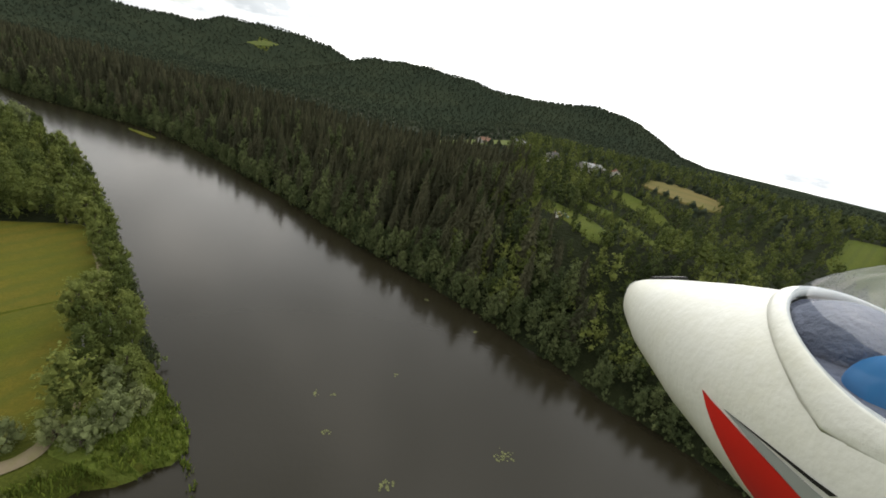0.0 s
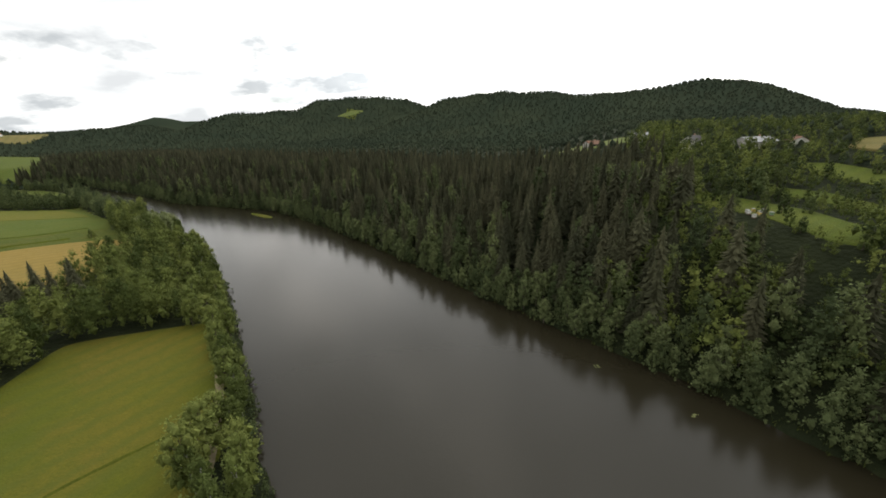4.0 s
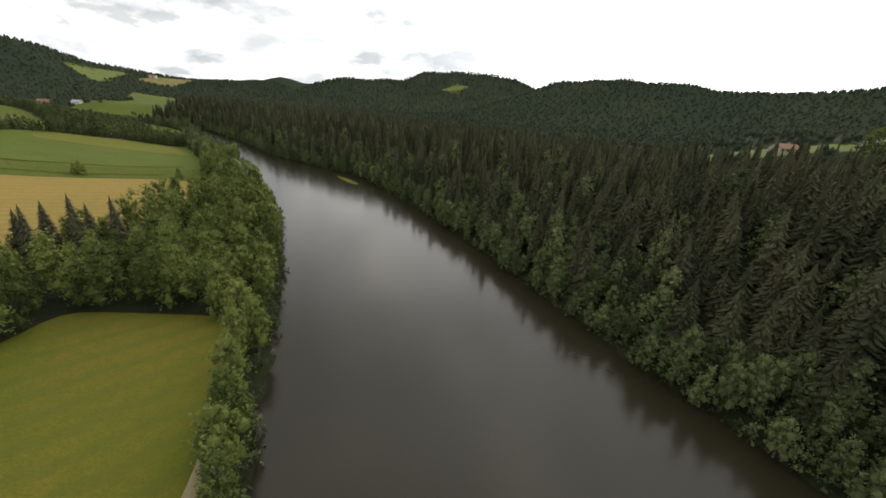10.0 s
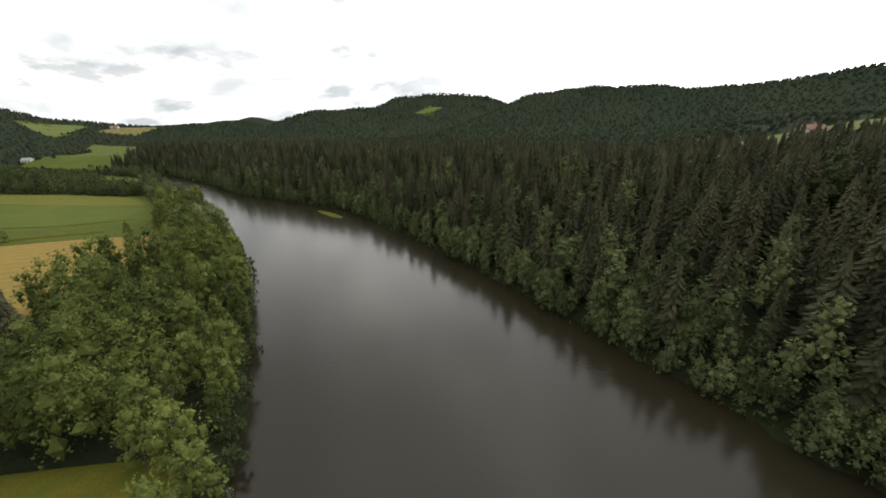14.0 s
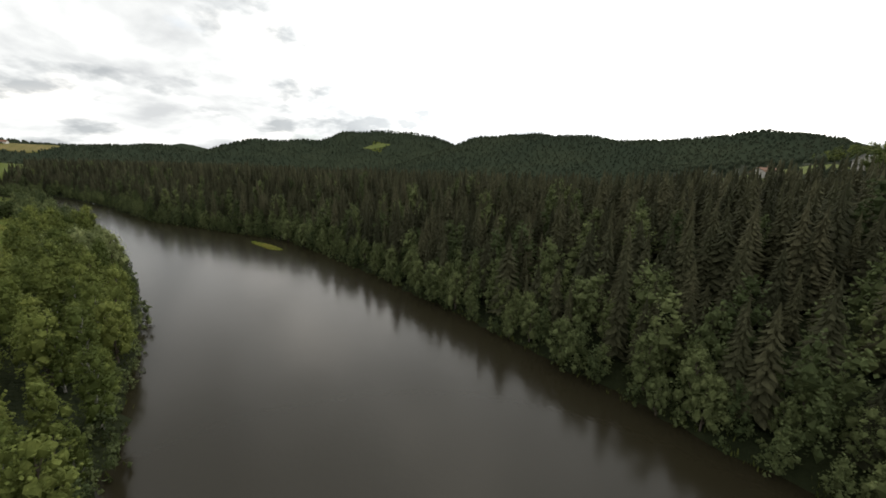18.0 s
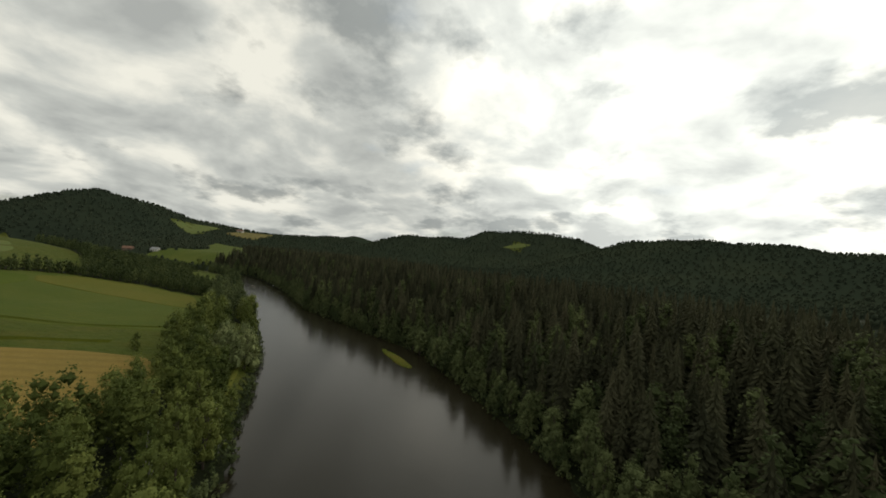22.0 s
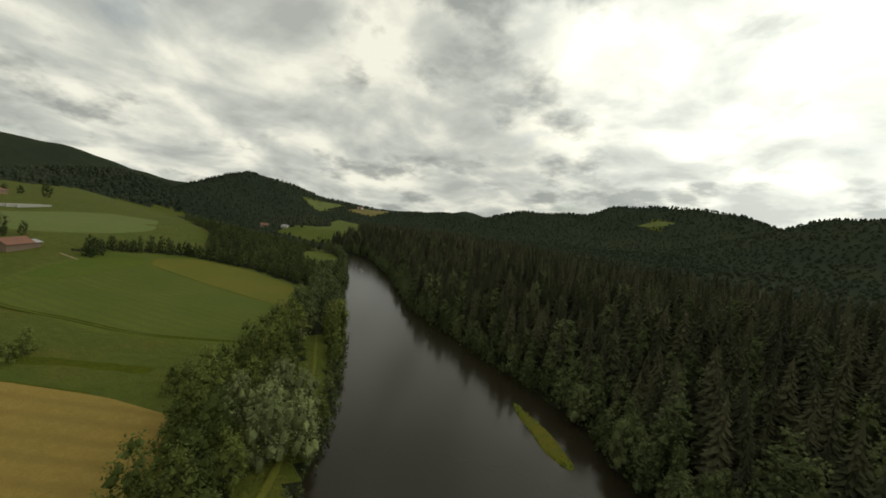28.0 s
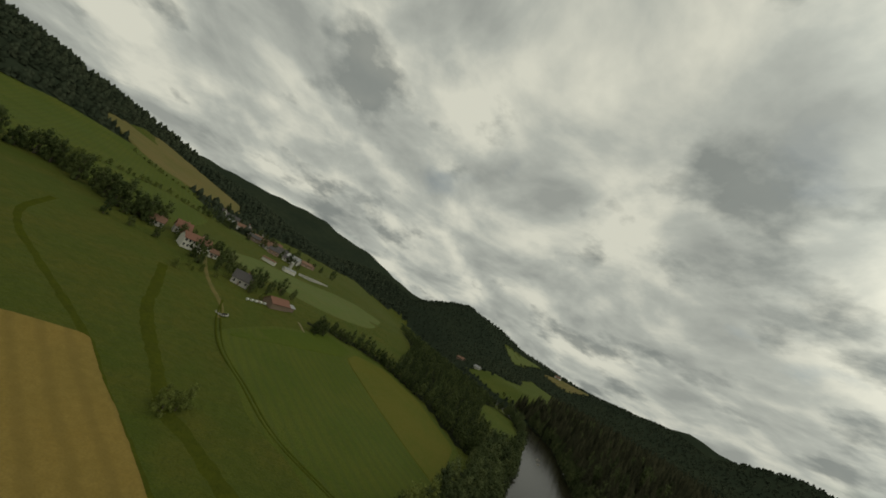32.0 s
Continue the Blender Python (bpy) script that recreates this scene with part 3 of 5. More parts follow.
def tube(path, radii, sides=6):
    """A tapered limb along a path."""
    path = np.asarray(path, float)
    verts, faces = [], []
    for k, (p, r) in enumerate(zip(path, radii)):
        t = path[min(k + 1, len(path) - 1)] - path[max(k - 1, 0)]
        t /= np.linalg.norm(t) + 1e-9
        u = np.cross(t, (0.3, 0.9, 0.2))
        u /= np.linalg.norm(u) + 1e-9
        w = np.cross(t, u)
        for j in range(sides):
            a = 2 * math.pi * j / sides
            verts.append(p + r * (u * math.cos(a) + w * math.sin(a)))
    for k in range(len(path) - 1):
        for j in range(sides):
            a, b = k * sides + j, k * sides + (j + 1) % sides
            faces.append((a, b, b + sides, a + sides))
    return np.array(verts), np.array(faces)


def joined(pieces):
    vs, fs, n = [], [], 0
    for v, f in pieces:
        vs.append(v)
        fs.append(f + n)
        n += len(v)
    return np.concatenate(vs), np.concatenate(fs)


PHI = (1 + 5**0.5) / 2
ICO_V = np.array([(-1, PHI, 0), (1, PHI, 0), (-1, -PHI, 0), (1, -PHI, 0), (0, -1, PHI), (0, 1, PHI), (0, -1, -PHI), (0, 1, -PHI), (PHI, 0, -1), (PHI, 0, 1), (-PHI, 0, -1), (-PHI, 0, 1)]) / math.hypot(1, PHI)
ICO_F = np.array([(0, 11, 5), (0, 5, 1), (0, 1, 7), (0, 7, 10), (0, 10, 11), (1, 5, 9), (5, 11, 4), (11, 10, 2), (10, 7, 6), (7, 1, 8),
                  (3, 9, 4), (3, 4, 2), (3, 2, 6), (3, 6, 8), (3, 8, 9), (4, 9, 5), (2, 4, 11), (6, 2, 10), (8, 6, 7), (9, 8, 1)])


def finer(v, f):
    """Every triangle of a ball cut in four."""
    v, f, mid, out = [tuple(p) for p in v], f.tolist(), {}, []

    def half(a, b):
        k = (min(a, b), max(a, b))
        if k not in mid:
            p = (np.array(v[a]) + v[b]) / 2
            v.append(tuple(p / np.linalg.norm(p)))
            mid[k] = len(v) - 1
        return mid[k]
    for a, b, c in f:
        x, y, z = half(a, b), half(b, c), half(c, a)
        out += [(a, x, z), (x, b, y), (z, y, c), (x, y, z)]
    return np.array(v), np.array(out)


OCT_V = np.array([(1, 0, 0), (0, 1, 0), (-1, 0, 0), (0, -1, 0), (0, 0, 1), (0, 0, -1)], float)
OCT_F = np.array([(0, 1, 4), (1, 2, 4), (2, 3, 4), (3, 0, 4), (1, 0, 5), (2, 1, 5), (3, 2, 5), (0, 3, 5)])
BALL = {0: (ICO_V, ICO_F), 1: finer(ICO_V, ICO_F), 2: (OCT_V, OCT_F)}


def tri(f):
    return np.concatenate([f[:, [0, 1, 2]], f[:, [0, 2, 3]]]) if f.shape[1] == 4 else f


def broad_shape(rng, count, size, wide=0.26, lobes=11, low=0.05, ball=0):
    """Crown of a broadleaf tree one unit high: uneven leafy lobes round the limbs, with loose leaf clumps outside them."""
    cs = []
    for k in range(lobes):
        f = (k + 0.5) / lobes
        z = low + 0.12 + (0.80 - low) * f
        r = wide * math.sin(math.pi * min(0.95, 0.22 + 0.72 * f)) ** 0.8 * rng.uniform(0.45, 0.85)
        a = k * 2.4 + rng.uniform(-0.5, 0.5)
        cs.append((r * math.cos(a), r * math.sin(a), z, rng.uniform(0.075, 0.115) * (1.15 - 0.45 * f) * (0.6 + 1.6 * wide)))
    cs.append((0, 0, 0.885, 0.06 + 0.1 * wide))
    cs.append((0, 0, 0.55, 0.13 * (0.6 + 1.6 * wide)))
    cs = np.array(cs)
    pieces = []
    bv, bf = BALL[ball]
    for x, y, z, r in cs:      # dense inner twigs
        p = bv * r * rng.uniform(0.40, 0.85, (len(bv), 1)) * (1, 1, 1.5)
        pieces.append((p + (x, y, z), bf))
    per = rng.choice(len(cs), count, p=cs[:, 3] ** 2 / (cs[:, 3] ** 2).sum())
    way = rng.normal(size=(count, 3))
    way /= np.linalg.norm(way, axis=1)[:, None]
    way[:, 2] = np.where(way[:, 2] < -0.4, -way[:, 2], way[:, 2])
    rad = cs[per, 3] * rng.uniform(0.62, 1.42, count)
    v, f = quads(cs[per, :3] + way * rad[:, None] * (1, 1, 1.5), size, rng, 0.2)
    pieces.append((v, tri(f)))
    limbs = [tube([(0, 0, -0.02), (0.006, 0.004, 0.2), (0.0, 0.01, 0.45), (0.01, 0, 0.82)], [0.020, 0.015, 0.011, 0.003], 7)]
    for x, y, z, r in cs[:-2:2]:
        limbs.append(tube([(0, 0, max(0.10, z - 0.22)), (x * 0.5, y * 0.5, z - 0.09), (x, y, z)], [0.009, 0.006, 0.002], 4))
    return joined(pieces), joined(limbs)


def conifer_shape(rng, boughs=110, wide=0.17, low=0.05, sides=7):
    """A spruce one unit high: a ragged inner cone with pointed, drooping boughs set all round it."""
    cone, rows = [], (low, 0.30, 0.58, 0.80) if sides > 4 else (low, 0.5)
    for k, z in enumerate(rows):
        r = wide * 0.58 * (1 - z) ** 0.75
        cone += [(r * rng.uniform(0.7, 1.15) * math.cos(6.283 * j / sides + k), r * rng.uniform(0.7, 1.15) * math.sin(6.283 * j / sides + k), z + rng.uniform(-0.02, 0.02)) for j in range(sides)]
    cone.append((0, 0, 0.985))
    top, cf = len(cone) - 1, []
    for k in range(len(rows) - 1):
        for j in range(sides):
            a, b = k * sides + j, k * sides + (j + 1) % sides
            cf += [(a, b, b + sides), (a, b + sides, a + sides)]
    cf += [((len(rows) - 1) * sides + j, (len(rows) - 1) * sides + (j + 1) % sides, top) for j in range(sides)]
    f = (np.arange(boughs) + rng.uniform(0, 1, boughs)) / boughs
    f = 1 - np.sqrt(1 - f * 0.995)                 # more boughs low down, where the tree is wide
    z = low + (0.97 - low) * f
    r = (wide * (1 - f) ** 0.74 * rng.uniform(0.62, 1.22, boughs) + 0.012)[:, None]
    a = np.arange(boughs) * 2.39996 + rng.uniform(-0.5, 0.5, boughs)
    d = np.column_stack([np.cos(a), np.sin(a), np.zeros(boughs)])
    s = np.column_stack([-np.sin(a), np.cos(a), np.zeros(boughs)])
    up = np.array([(0, 0, 1.0)])
    w, z = r * rng.uniform(0.17, 0.29, boughs)[:, None], z[:, None]
    p0, p1, p2 = d * r * 0.12 + up * (z + 0.035), d * r * 0.6 + up * (z - 0.04 * r), d * r + up * (z - 0.26 * r)
    v = np.stack([p0, p1 + s * w - up * 0.12 * r, p2, p1 - s * w - up * 0.12 * r], 1).reshape(-1, 3)
    k = np.arange(boughs)[:, None] * 4
    crown = joined([(np.array(cone), np.array(cf)), (v, np.concatenate([k + (0, 1, 2), k + (0, 2, 3)]))])
    trunk = tube([(0, 0, -0.02), (0, 0, 0.4), (0, 0, 0.98)], [0.014, 0.009, 0.001], 6)
    return crown, trunk


def scatter(count, box, rng, keep, gap):
    """Places in the box that pass keep(x, y), no two nearer than about gap."""
    x, y = rng.uniform(box[0], box[1], count), rng.uniform(box[2], box[3], count)
    ok = keep(x, y)
    x, y = x[ok], y[ok]
    cell, out, seen = gap, [], set()
    for a, b in zip(x, y):
        k = (int(a // cell), int(b // cell))
        if k not in seen and not ({(k[0] + 1, k[1]), (k[0], k[1] + 1), (k[0] - 1, k[1]), (k[0], k[1] - 1)} & seen and rng.random() < 0.35):
            seen.add(k)
            out.append((a, b))
    return np.array(out).reshape(-1, 2)


def woods(name, places, heights, shapes, mat, label, rng, bark=None):
    """Many trees joined in one mesh, each turned, sized and tinted by chance."""
    z = land(places[:, 0], places[:, 1]) - 0.15
    vs, fs, ts, n = [], [], [], 0
    for (x, y), g, h in zip(places, z, heights):
        v, f = shapes[rng.integers(len(shapes))]
        a = rng.uniform(0, 6.283)
        c, s = math.cos(a), math.sin(a)
        w = h * rng.uniform(0.85, 1.2)
        p = np.empty_like(v)
        p[:, 0], p[:, 1], p[:, 2] = (v[:, 0] * c - v[:, 1] * s) * w + x, (v[:, 0] * s + v[:, 1] * c) * w + y, v[:, 2] * h + g
        vs.append(p)
        fs.append(f + n)
        n += len(v)
        ts.append(np.full(len(v), rng.random()))
    me = sheet(name, np.concatenate(vs), np.concatenate(fs), mat, np.concatenate(ts), smooth=mat is FARWOOD)
    return tagged(new(name, me), label, "trees", kind="stuff")


rng = np.random.default_rng(11)
broad_far = [broad_shape(rng, 130, 0.036, wide=w, lobes=7, ball=2)[0] for w in (0.30, 0.36, 0.42, 0.33)]
broad_mid = [broad_shape(rng, 300, 0.0255, wide=w, lobes=11, ball=2)[0] for w in (0.17, 0.21, 0.26, 0.19, 0.23, 0.2)]
broad_close = [broad_shape(rng, 620, 0.0175, wide=w, lobes=14, ball=2)[0] for w in (0.16, 0.20, 0.24, 0.18, 0.22, 0.19)]
broad_up = [broad_shape(rng, 100, 0.036, wide=w, lobes=8, ball=2)[0] for w in (0.22, 0.26, 0.3)]
con_near = [conifer_shape(rng, 250, w)[0] for w in (0.13, 0.16, 0.19, 0.145, 0.175, 0.21)]
con_mid = [conifer_shape(rng, 84, w, sides=5)[0] for w in (0.16, 0.19, 0.22, 0.18)]
con_far = [conifer_shape(rng, 2, 0.95, 0.0, sides=4)[0] for _ in range(4)]

NEAR_BROAD = [broad_shape(rng, 860, 0.0178, wide=w, lobes=n, ball=0) for w, n in ((0.17, 18), (0.22, 20), (0.27, 22), (0.19, 18), (0.24, 20), (0.2, 20), (0.16, 17), (0.29, 24))]
NEAR_SPRUCE = [conifer_shape(rng, 260, w, sides=9) for w in (0.16, 0.19, 0.22)]


def tree_kit(name, shape, crown_mat, bark):
    (cv, cf), (tv, tf) = shape
    return sheet(name + "_crown", cv, cf, crown_mat, np.full(len(cv), rng.uniform(0.1, 0.9)), False), sheet(name + "_trunk", tv, tf, bark)


ALDER_KITS = [tree_kit("alder", s, ALDER, BARK) for s in NEAR_BROAD[1:5]]
BROAD_KITS = [tree_kit("broadleaf", s, BROAD, BIRCH if k % 3 == 0 else BARK) for k, s in enumerate(NEAR_BROAD)]
FAR_KITS = [tree_kit("far_broadleaf", broad_shape(rng, 560, 0.024, wide=w, lobes=14, low=-0.06), DARKLEAF, BARK) for w in (0.26, 0.31, 0.36, 0.29, 0.40)]
SPRUCE_KITS = [tree_kit("spruce", s, NEEDLE, BARK) for s in NEAR_SPRUCE]


def plant(name, x, y, h, kits, label, group):
    crown, trunk = kits[rng.integers(len(kits))]
    t = thing(name, (x, y, float(land(x, y)) - 0.1), label, "tree", group, rng.uniform(0, 360))
    w = h * rng.uniform(0.85, 1.2)
    t.scale = (w, w, h)
    under("trunk", trunk, t)
    under("crown", crown, t)
    return t


# west bank: broadleaf belt and wood
places = scatter(40000, (-460, -20, 40, 420), rng, west_wood, 5.0)
d, _ = bank(places[:, 0], places[:, 1])
single = (d < 11) & (places[:, 1] > 46) & (places[:, 1] < 262)
for k, (x, y) in enumerate(places[single][:170]):
    pale = k % 3 == 0
    low = 0.72 if bank(x, y)[0] < 4.5 and y > 195 else 1.0
    plant("broadleaf_tree", x, y, low * rng.uniform(7.5, 13.0), BROAD_KITS, "leafy green broadleaf tree on the west river bank", "trees on the west bank")
rest = np.concatenate([places[~single], places[single][170:]])
inner = np.hypot(rest[:, 0] + 140, rest[:, 1] - 122) < 24
tall, beyond = rng.uniform(9.0, 16.0, len(rest)) * np.where(inner, 0.62, 1.0), rest[:, 0] < -225
woods("west_bank_wood", rest[~beyond], tall[~beyond], broad_close, BROAD, "mixed green broadleaf wood on the west bank", rng)
woods("upper_bank_wood", rest[beyond], tall[beyond] * 0.85, broad_mid, ALDER, "dark green broadleaf wood where the river bends", rng)


def fringe(x, y):
    d, side = bank(x, y)
    return (side > 0) & (d > -0.6) & (d < 9.0) & clear(x, y)


places = scatter(60000, (-480, 140, 40, 480), rng, fringe, 3.7)
single = (places[:, 1] > 95) & (places[:, 1] < 290)
for x, y in places[single][:100]:
    plant("alder_tree", x, y, rng.uniform(6.5, 11), ALDER_KITS, "grey-green alder leaning over the east river bank", "alders on the east bank")
rest = np.concatenate([places[~single], places[single][100:]])
woods("east_bank_fringe", rest, rng.uniform(6, 11, len(rest)), broad_mid, ALDER, "grey-green alders and willows along the east bank", rng)


def shrubs(x, y):
    d, side = bank(x, y)
    return (d > -0.9) & clear(x, y) & (((side > 0) & (d < 5.5)) | ((d < 2.6) & (y > 64) & off_path(x, y, 2.0)))


shrub_shapes = [broad_shape(rng, 54, 0.078, wide=0.45, lobes=5, low=-0.15, ball=2)[0] for _ in range(4)]
places = scatter(40000, (-330, 120, 20, 390), rng, shrubs, 2.3)
woods("bank_shrubs", places, rng.uniform(2.2, 4.4, len(places)), shrub_shapes, ALDER, "low shrubs hanging over the water edges", rng)


def spruce_share(x, y):
    return (x - 0.45 * (y - 130) < 52 + 16 * wave(x, y, 60, 3)) | ((rng.random(np.shape(x)) < 0.07) & (x < 70))


def spruce_slope(x, y):
    d, side = bank(x, y)
    return east_wood(x, y) & (d > 6) & (d < 58) & spruce_share(x, y)


places = scatter(90000, (-520, 200, 20, 560), rng, spruce_slope, 4.9)
leafy = rng.random(len(places)) < 0.17
woods("slope_broadleaf", places[leafy], rng.uniform(11, 16, leafy.sum()), broad_mid, ALDER, "green broadleaf trees scattered in the spruce slope", rng)
places = places[~leafy]
woods("spruce_slope", places, rng.uniform(11.5, 20.0, len(places)), con_near, NEEDLE, "dense dark green spruce forest on the steep slope", rng)


def spruce_top(x, y):
    d, side = bank(x, y)
    return east_wood(x, y) & (d >= 58) & (d < 130) & spruce_share(x, y)


places = scatter(90000, (-560, 260, 20, 620), rng, spruce_top, 5.2)
woods("spruce_plateau", places, rng.uniform(12.5, 18, len(places)), con_mid, NEEDLE, "dark spruce forest along the ridge above the river", rng)


def mixed_slope(x, y):
    d, side = bank(x, y)
    return east_wood(x, y) & (d > 6) & (d < 250) & (x - 0.5 * (y - 120) > 32 + 10 * wave(x, y, 50, 6)) & (rng.random(np.shape(x)) < 0.95)


def below_clearing(x, y):
    """The strips downhill of the terraces, where only scrub grows."""
    hit = np.zeros(np.shape(x), bool)
    for name in ("bee_field", "terrace_field", "orchard_field", "high_stubble", "upland_field"):
        for run in (7, 14, 21):
            hit |= inside(x + 0.75 * run, y + 0.66 * run, FIELDS[name])
    return hit


places = scatter(70000, (35, 330, 10, 400), rng, mixed_slope, 5.2)
low = np.where(below_clearing(places[:, 0], places[:, 1]), 0.5, 1.0)
tall = low * rng.uniform(6, 11, len(places)) * np.interp(places[:, 0], (105, 150), (1.0, 0.65))
dim = wave(places[:, 0], places[:, 1], 22, 9) + rng.normal(0, 0.35, len(places)) > 0.35
woods("east_mixed_wood", places[~dim], tall[~dim], broad_far, BROAD, "green broadleaf trees on the terraced slope", rng)
woods("east_alder_wood", places[dim], tall[dim], broad_far, DARKLEAF, "dark green alders and ashes on the terraced slope", rng)


def hills_east(x, y):
    d, side = bank(x, y)
    return (side > 0) & ((d > 128) | ((x < -515) & (d > 3))) & (d < 1500) & clear(x, y)


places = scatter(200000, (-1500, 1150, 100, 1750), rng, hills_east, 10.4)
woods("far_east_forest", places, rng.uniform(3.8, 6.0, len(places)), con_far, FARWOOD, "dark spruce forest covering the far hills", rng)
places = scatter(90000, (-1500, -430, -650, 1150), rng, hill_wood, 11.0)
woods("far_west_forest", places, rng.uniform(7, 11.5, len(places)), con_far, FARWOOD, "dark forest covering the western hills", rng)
places = scatter(40000, (-570, -280, 230, 420), rng, hedge_zone, 4.6)
woods("hedge_wood", places, rng.uniform(5, 10, len(places)), broad_up, DARKLEAF, "hedgerow and copse between the fields", rng)

# spruces among the west wood
for x, y, h in ((-131, 135, 16.5), (-134, 131, 15), (-138, 130, 17), (-141, 126, 15.5), (-139, 121, 16), (-144, 122, 14), (-147, 117, 16), (-136, 138, 13.5), (-143, 115, 17), (-149, 110, 15), (-146, 128, 13), (-152, 104, 16), (-133, 127, 14)):
    plant("spruce_tree", x, y, h, SPRUCE_KITS, "tall dark spruce standing among broadleaf trees", "spruces in the west wood")

# single trees and bushes that stand apart
BUSH_KITS = [tree_kit("bush", broad_shape(rng, 260, 0.045, wide=0.40, lobes=9, low=-0.12, ball=0), BROAD, BARK) for _ in range(3)]
WILLOW_KITS = [tree_kit("willow", broad_shape(rng, 1000, 0.020, wide=0.40, lobes=24, low=-0.05, ball=0), WILLOW, BARK) for _ in range(3)]


def copse(name, places, low, high, kits, label, group):
    for x, y in places:
        plant(name, x, y, rng.uniform(low, high), kits, label, group)


copse("field_bush", [(-231, 188), (-234, 190), (-237, 190.5), (-233.5, 186.5), (-235.5, 188), (-204, 213), (-200, 211)], 3.5, 5.5, BUSH_KITS, "rounded dark green bush in the open grassland", "bushes in the fields")
copse("willow_tree", [(-176, 214), (-181, 219), (-182, 228), (-174, 229), (-166, 224), (-166, 218.5), (-173, 221.5)], 9.5, 12.0, WILLOW_KITS, "broad grey-green willow with a lobed crown", "willows by the river path")
copse("willow_tree", [(-34, 46), (-35, 56), (-48, 40.5), (-38, 47.5), (-43, 46), (-30.5, 54), (-37, 61), (-32, 50), (-52, 42)], 4.5, 7.5, WILLOW_KITS, "rounded willow beside the dirt track and inlet", "willows by the inlet")
copse("inlet_bush", [(-26, 47), (-24.5, 52), (-28, 45), (-61, 30), (-27, 56), (-36, 41.5), (-38, 38), (-20, 35), (-24, 34)], 1.5, 2.8, BUSH_KITS, "bright green bush on the reedy point", "bushes by the inlet")
copse("poplar_tree", [(-144, 201), (-140, 196), (-148, 204)], 13.5, 15.5, [tree_kit("poplar", broad_shape(rng, 420, 0.022, wide=0.09, lobes=14, ball=1), BROAD, BARK)], "slender tall poplar rising from the river bank", "poplars on the west bank")


def along(path, gap, jitter):
    """Places along a line of points, a gap apart, scattered by jitter."""
    p, out = np.array(path, float), []
    for a, c in zip(p[:-1], p[1:]):
        for k in range(max(1, int(np.hypot(*(c - a)) / gap))):
            out.append(tuple(a + (c - a) * k * gap / np.hypot(*(c - a)) + rng.uniform(-jitter, jitter, 2)))
    return out


line = along([(-330, -70), (-350, -20), (-366, 12), (-390, 20), (-393, 42), (-386, 66), (-368, 96), (-382, 106)], 3.4, 4.0)
copse("farm_tree", line, 11, 17, FAR_KITS, "large dark broadleaf tree in the farm's windbreak", "farm windbreak trees")
copse("farm_tree", [(x - 16, y - 10) for x, y in [(-352, 112), (-361, 127), (-366, 138), (-358, 150), (-350, 156), (-345, 163), (-352, 181), (-340, 178), (-362, 178), (-366, 190), (-338, 148), (-331, 152)]], 8, 13, FAR_KITS, "leafy broadleaf tree beside the farm buildings", "trees round the white farmhouse")
copse("village_tree", [(x - 62, y - 16) for x, y in [(-522, 96), (-505, 120), (-520, 140), (-540, 120), (-470, 172), (-486, 150), (-560, 90), (-515, 170), (-575, 120), (-600, 160), (-590, 60), (-545, 215), (-480, 140)]], 8, 14, FAR_KITS, "broadleaf tree between the village roofs", "village trees")
hedge = along([(-425, 0), (-437, 7), (-476, 7), (-500, 23), (-526, 33), (-523, 59), (-525, 82)], 4.2, 1.5) + along([(-608, -54), (-600, -25), (-598, -1), (-599, 24), (-622, 50), (-634, 70)], 5.0, 2.0)
copse("hedge_bush", hedge, 3.5, 6.5, BUSH_KITS, "dark hedge bush between the slope pastures", "slope hedge bushes")
belt = np.array([(-349, 209), (-362, 214), (-371, 236), (-369, 260), (-346, 287), (-318, 297), (-296, 301)], float)
steps = np.linspace(0, len(belt) - 1.001, 52)
copse("hedge_tree", [tuple(belt[int(s)] + (belt[int(s) + 1] - belt[int(s)]) * (s % 1) + rng.uniform(-2.5, 2.5, 2)) for s in steps], 5, 8.5, FAR_KITS, "dark leafy tree in the hedge round the crop field", "field hedge trees")
copse("garden_tree", [(x - 14, y - 10) for x, y in [(-375, 129), (-377, 143), (-366, 156), (-360, 167), (-357, 186), (-362, 192), (-355, 160), (-351, 166), (-338, 160), (-334, 180), (-357, 110), (-364, 115), (-349, 186), (-368, 198), (-350, 104), (-352, 117), (-356, 131), (-337, 128), (-334, 117), (-332, 106), (-338, 147), (-357, 146)]] + [(rng.uniform(-640, -520), rng.uniform(50, 190)) for _ in range(46)], 5, 9, FAR_KITS, "leafy garden tree between the farm buildings", "garden trees")
copse("garden_bush", [(x - 12, y - 10) for x, y in [(-314, 152), (-322, 156), (-318, 150), (-327, 158), (-333, 156), (-330, 164), (-338, 166), (-326, 152), (-343, 182), (-337, 187)]], 2.2, 4.0, BUSH_KITS, "dark green garden bush below the farmhouse", "garden bushes")
copse("bank_bush", [(-505 - 9 * k + rng.uniform(-2, 2), 447 + rng.uniform(-3, 3)) for k in range(7)], 3, 6, BUSH_KITS, "small green bush beside the upper river", "bushes on the far bank")
rows = along([(99, 174), (103, 158), (106, 140), (106, 124), (102, 106)], 3.6, 0.8) + along([(127, 172), (130, 152), (129, 132), (124, 114)], 3.6, 0.8) + along([(110, 148), (118, 146), (126, 148)], 3.6, 0.6) + along([(152, 188), (156, 164), (150, 138)], 4.2, 0.8)
copse("orchard_tree", [(rng.uniform(82, 150), rng.uniform(112, 182)) for _ in range(34)], 3.5, 6.5, FAR_KITS, "small round fruit tree on the grassy terrace", "orchard trees")
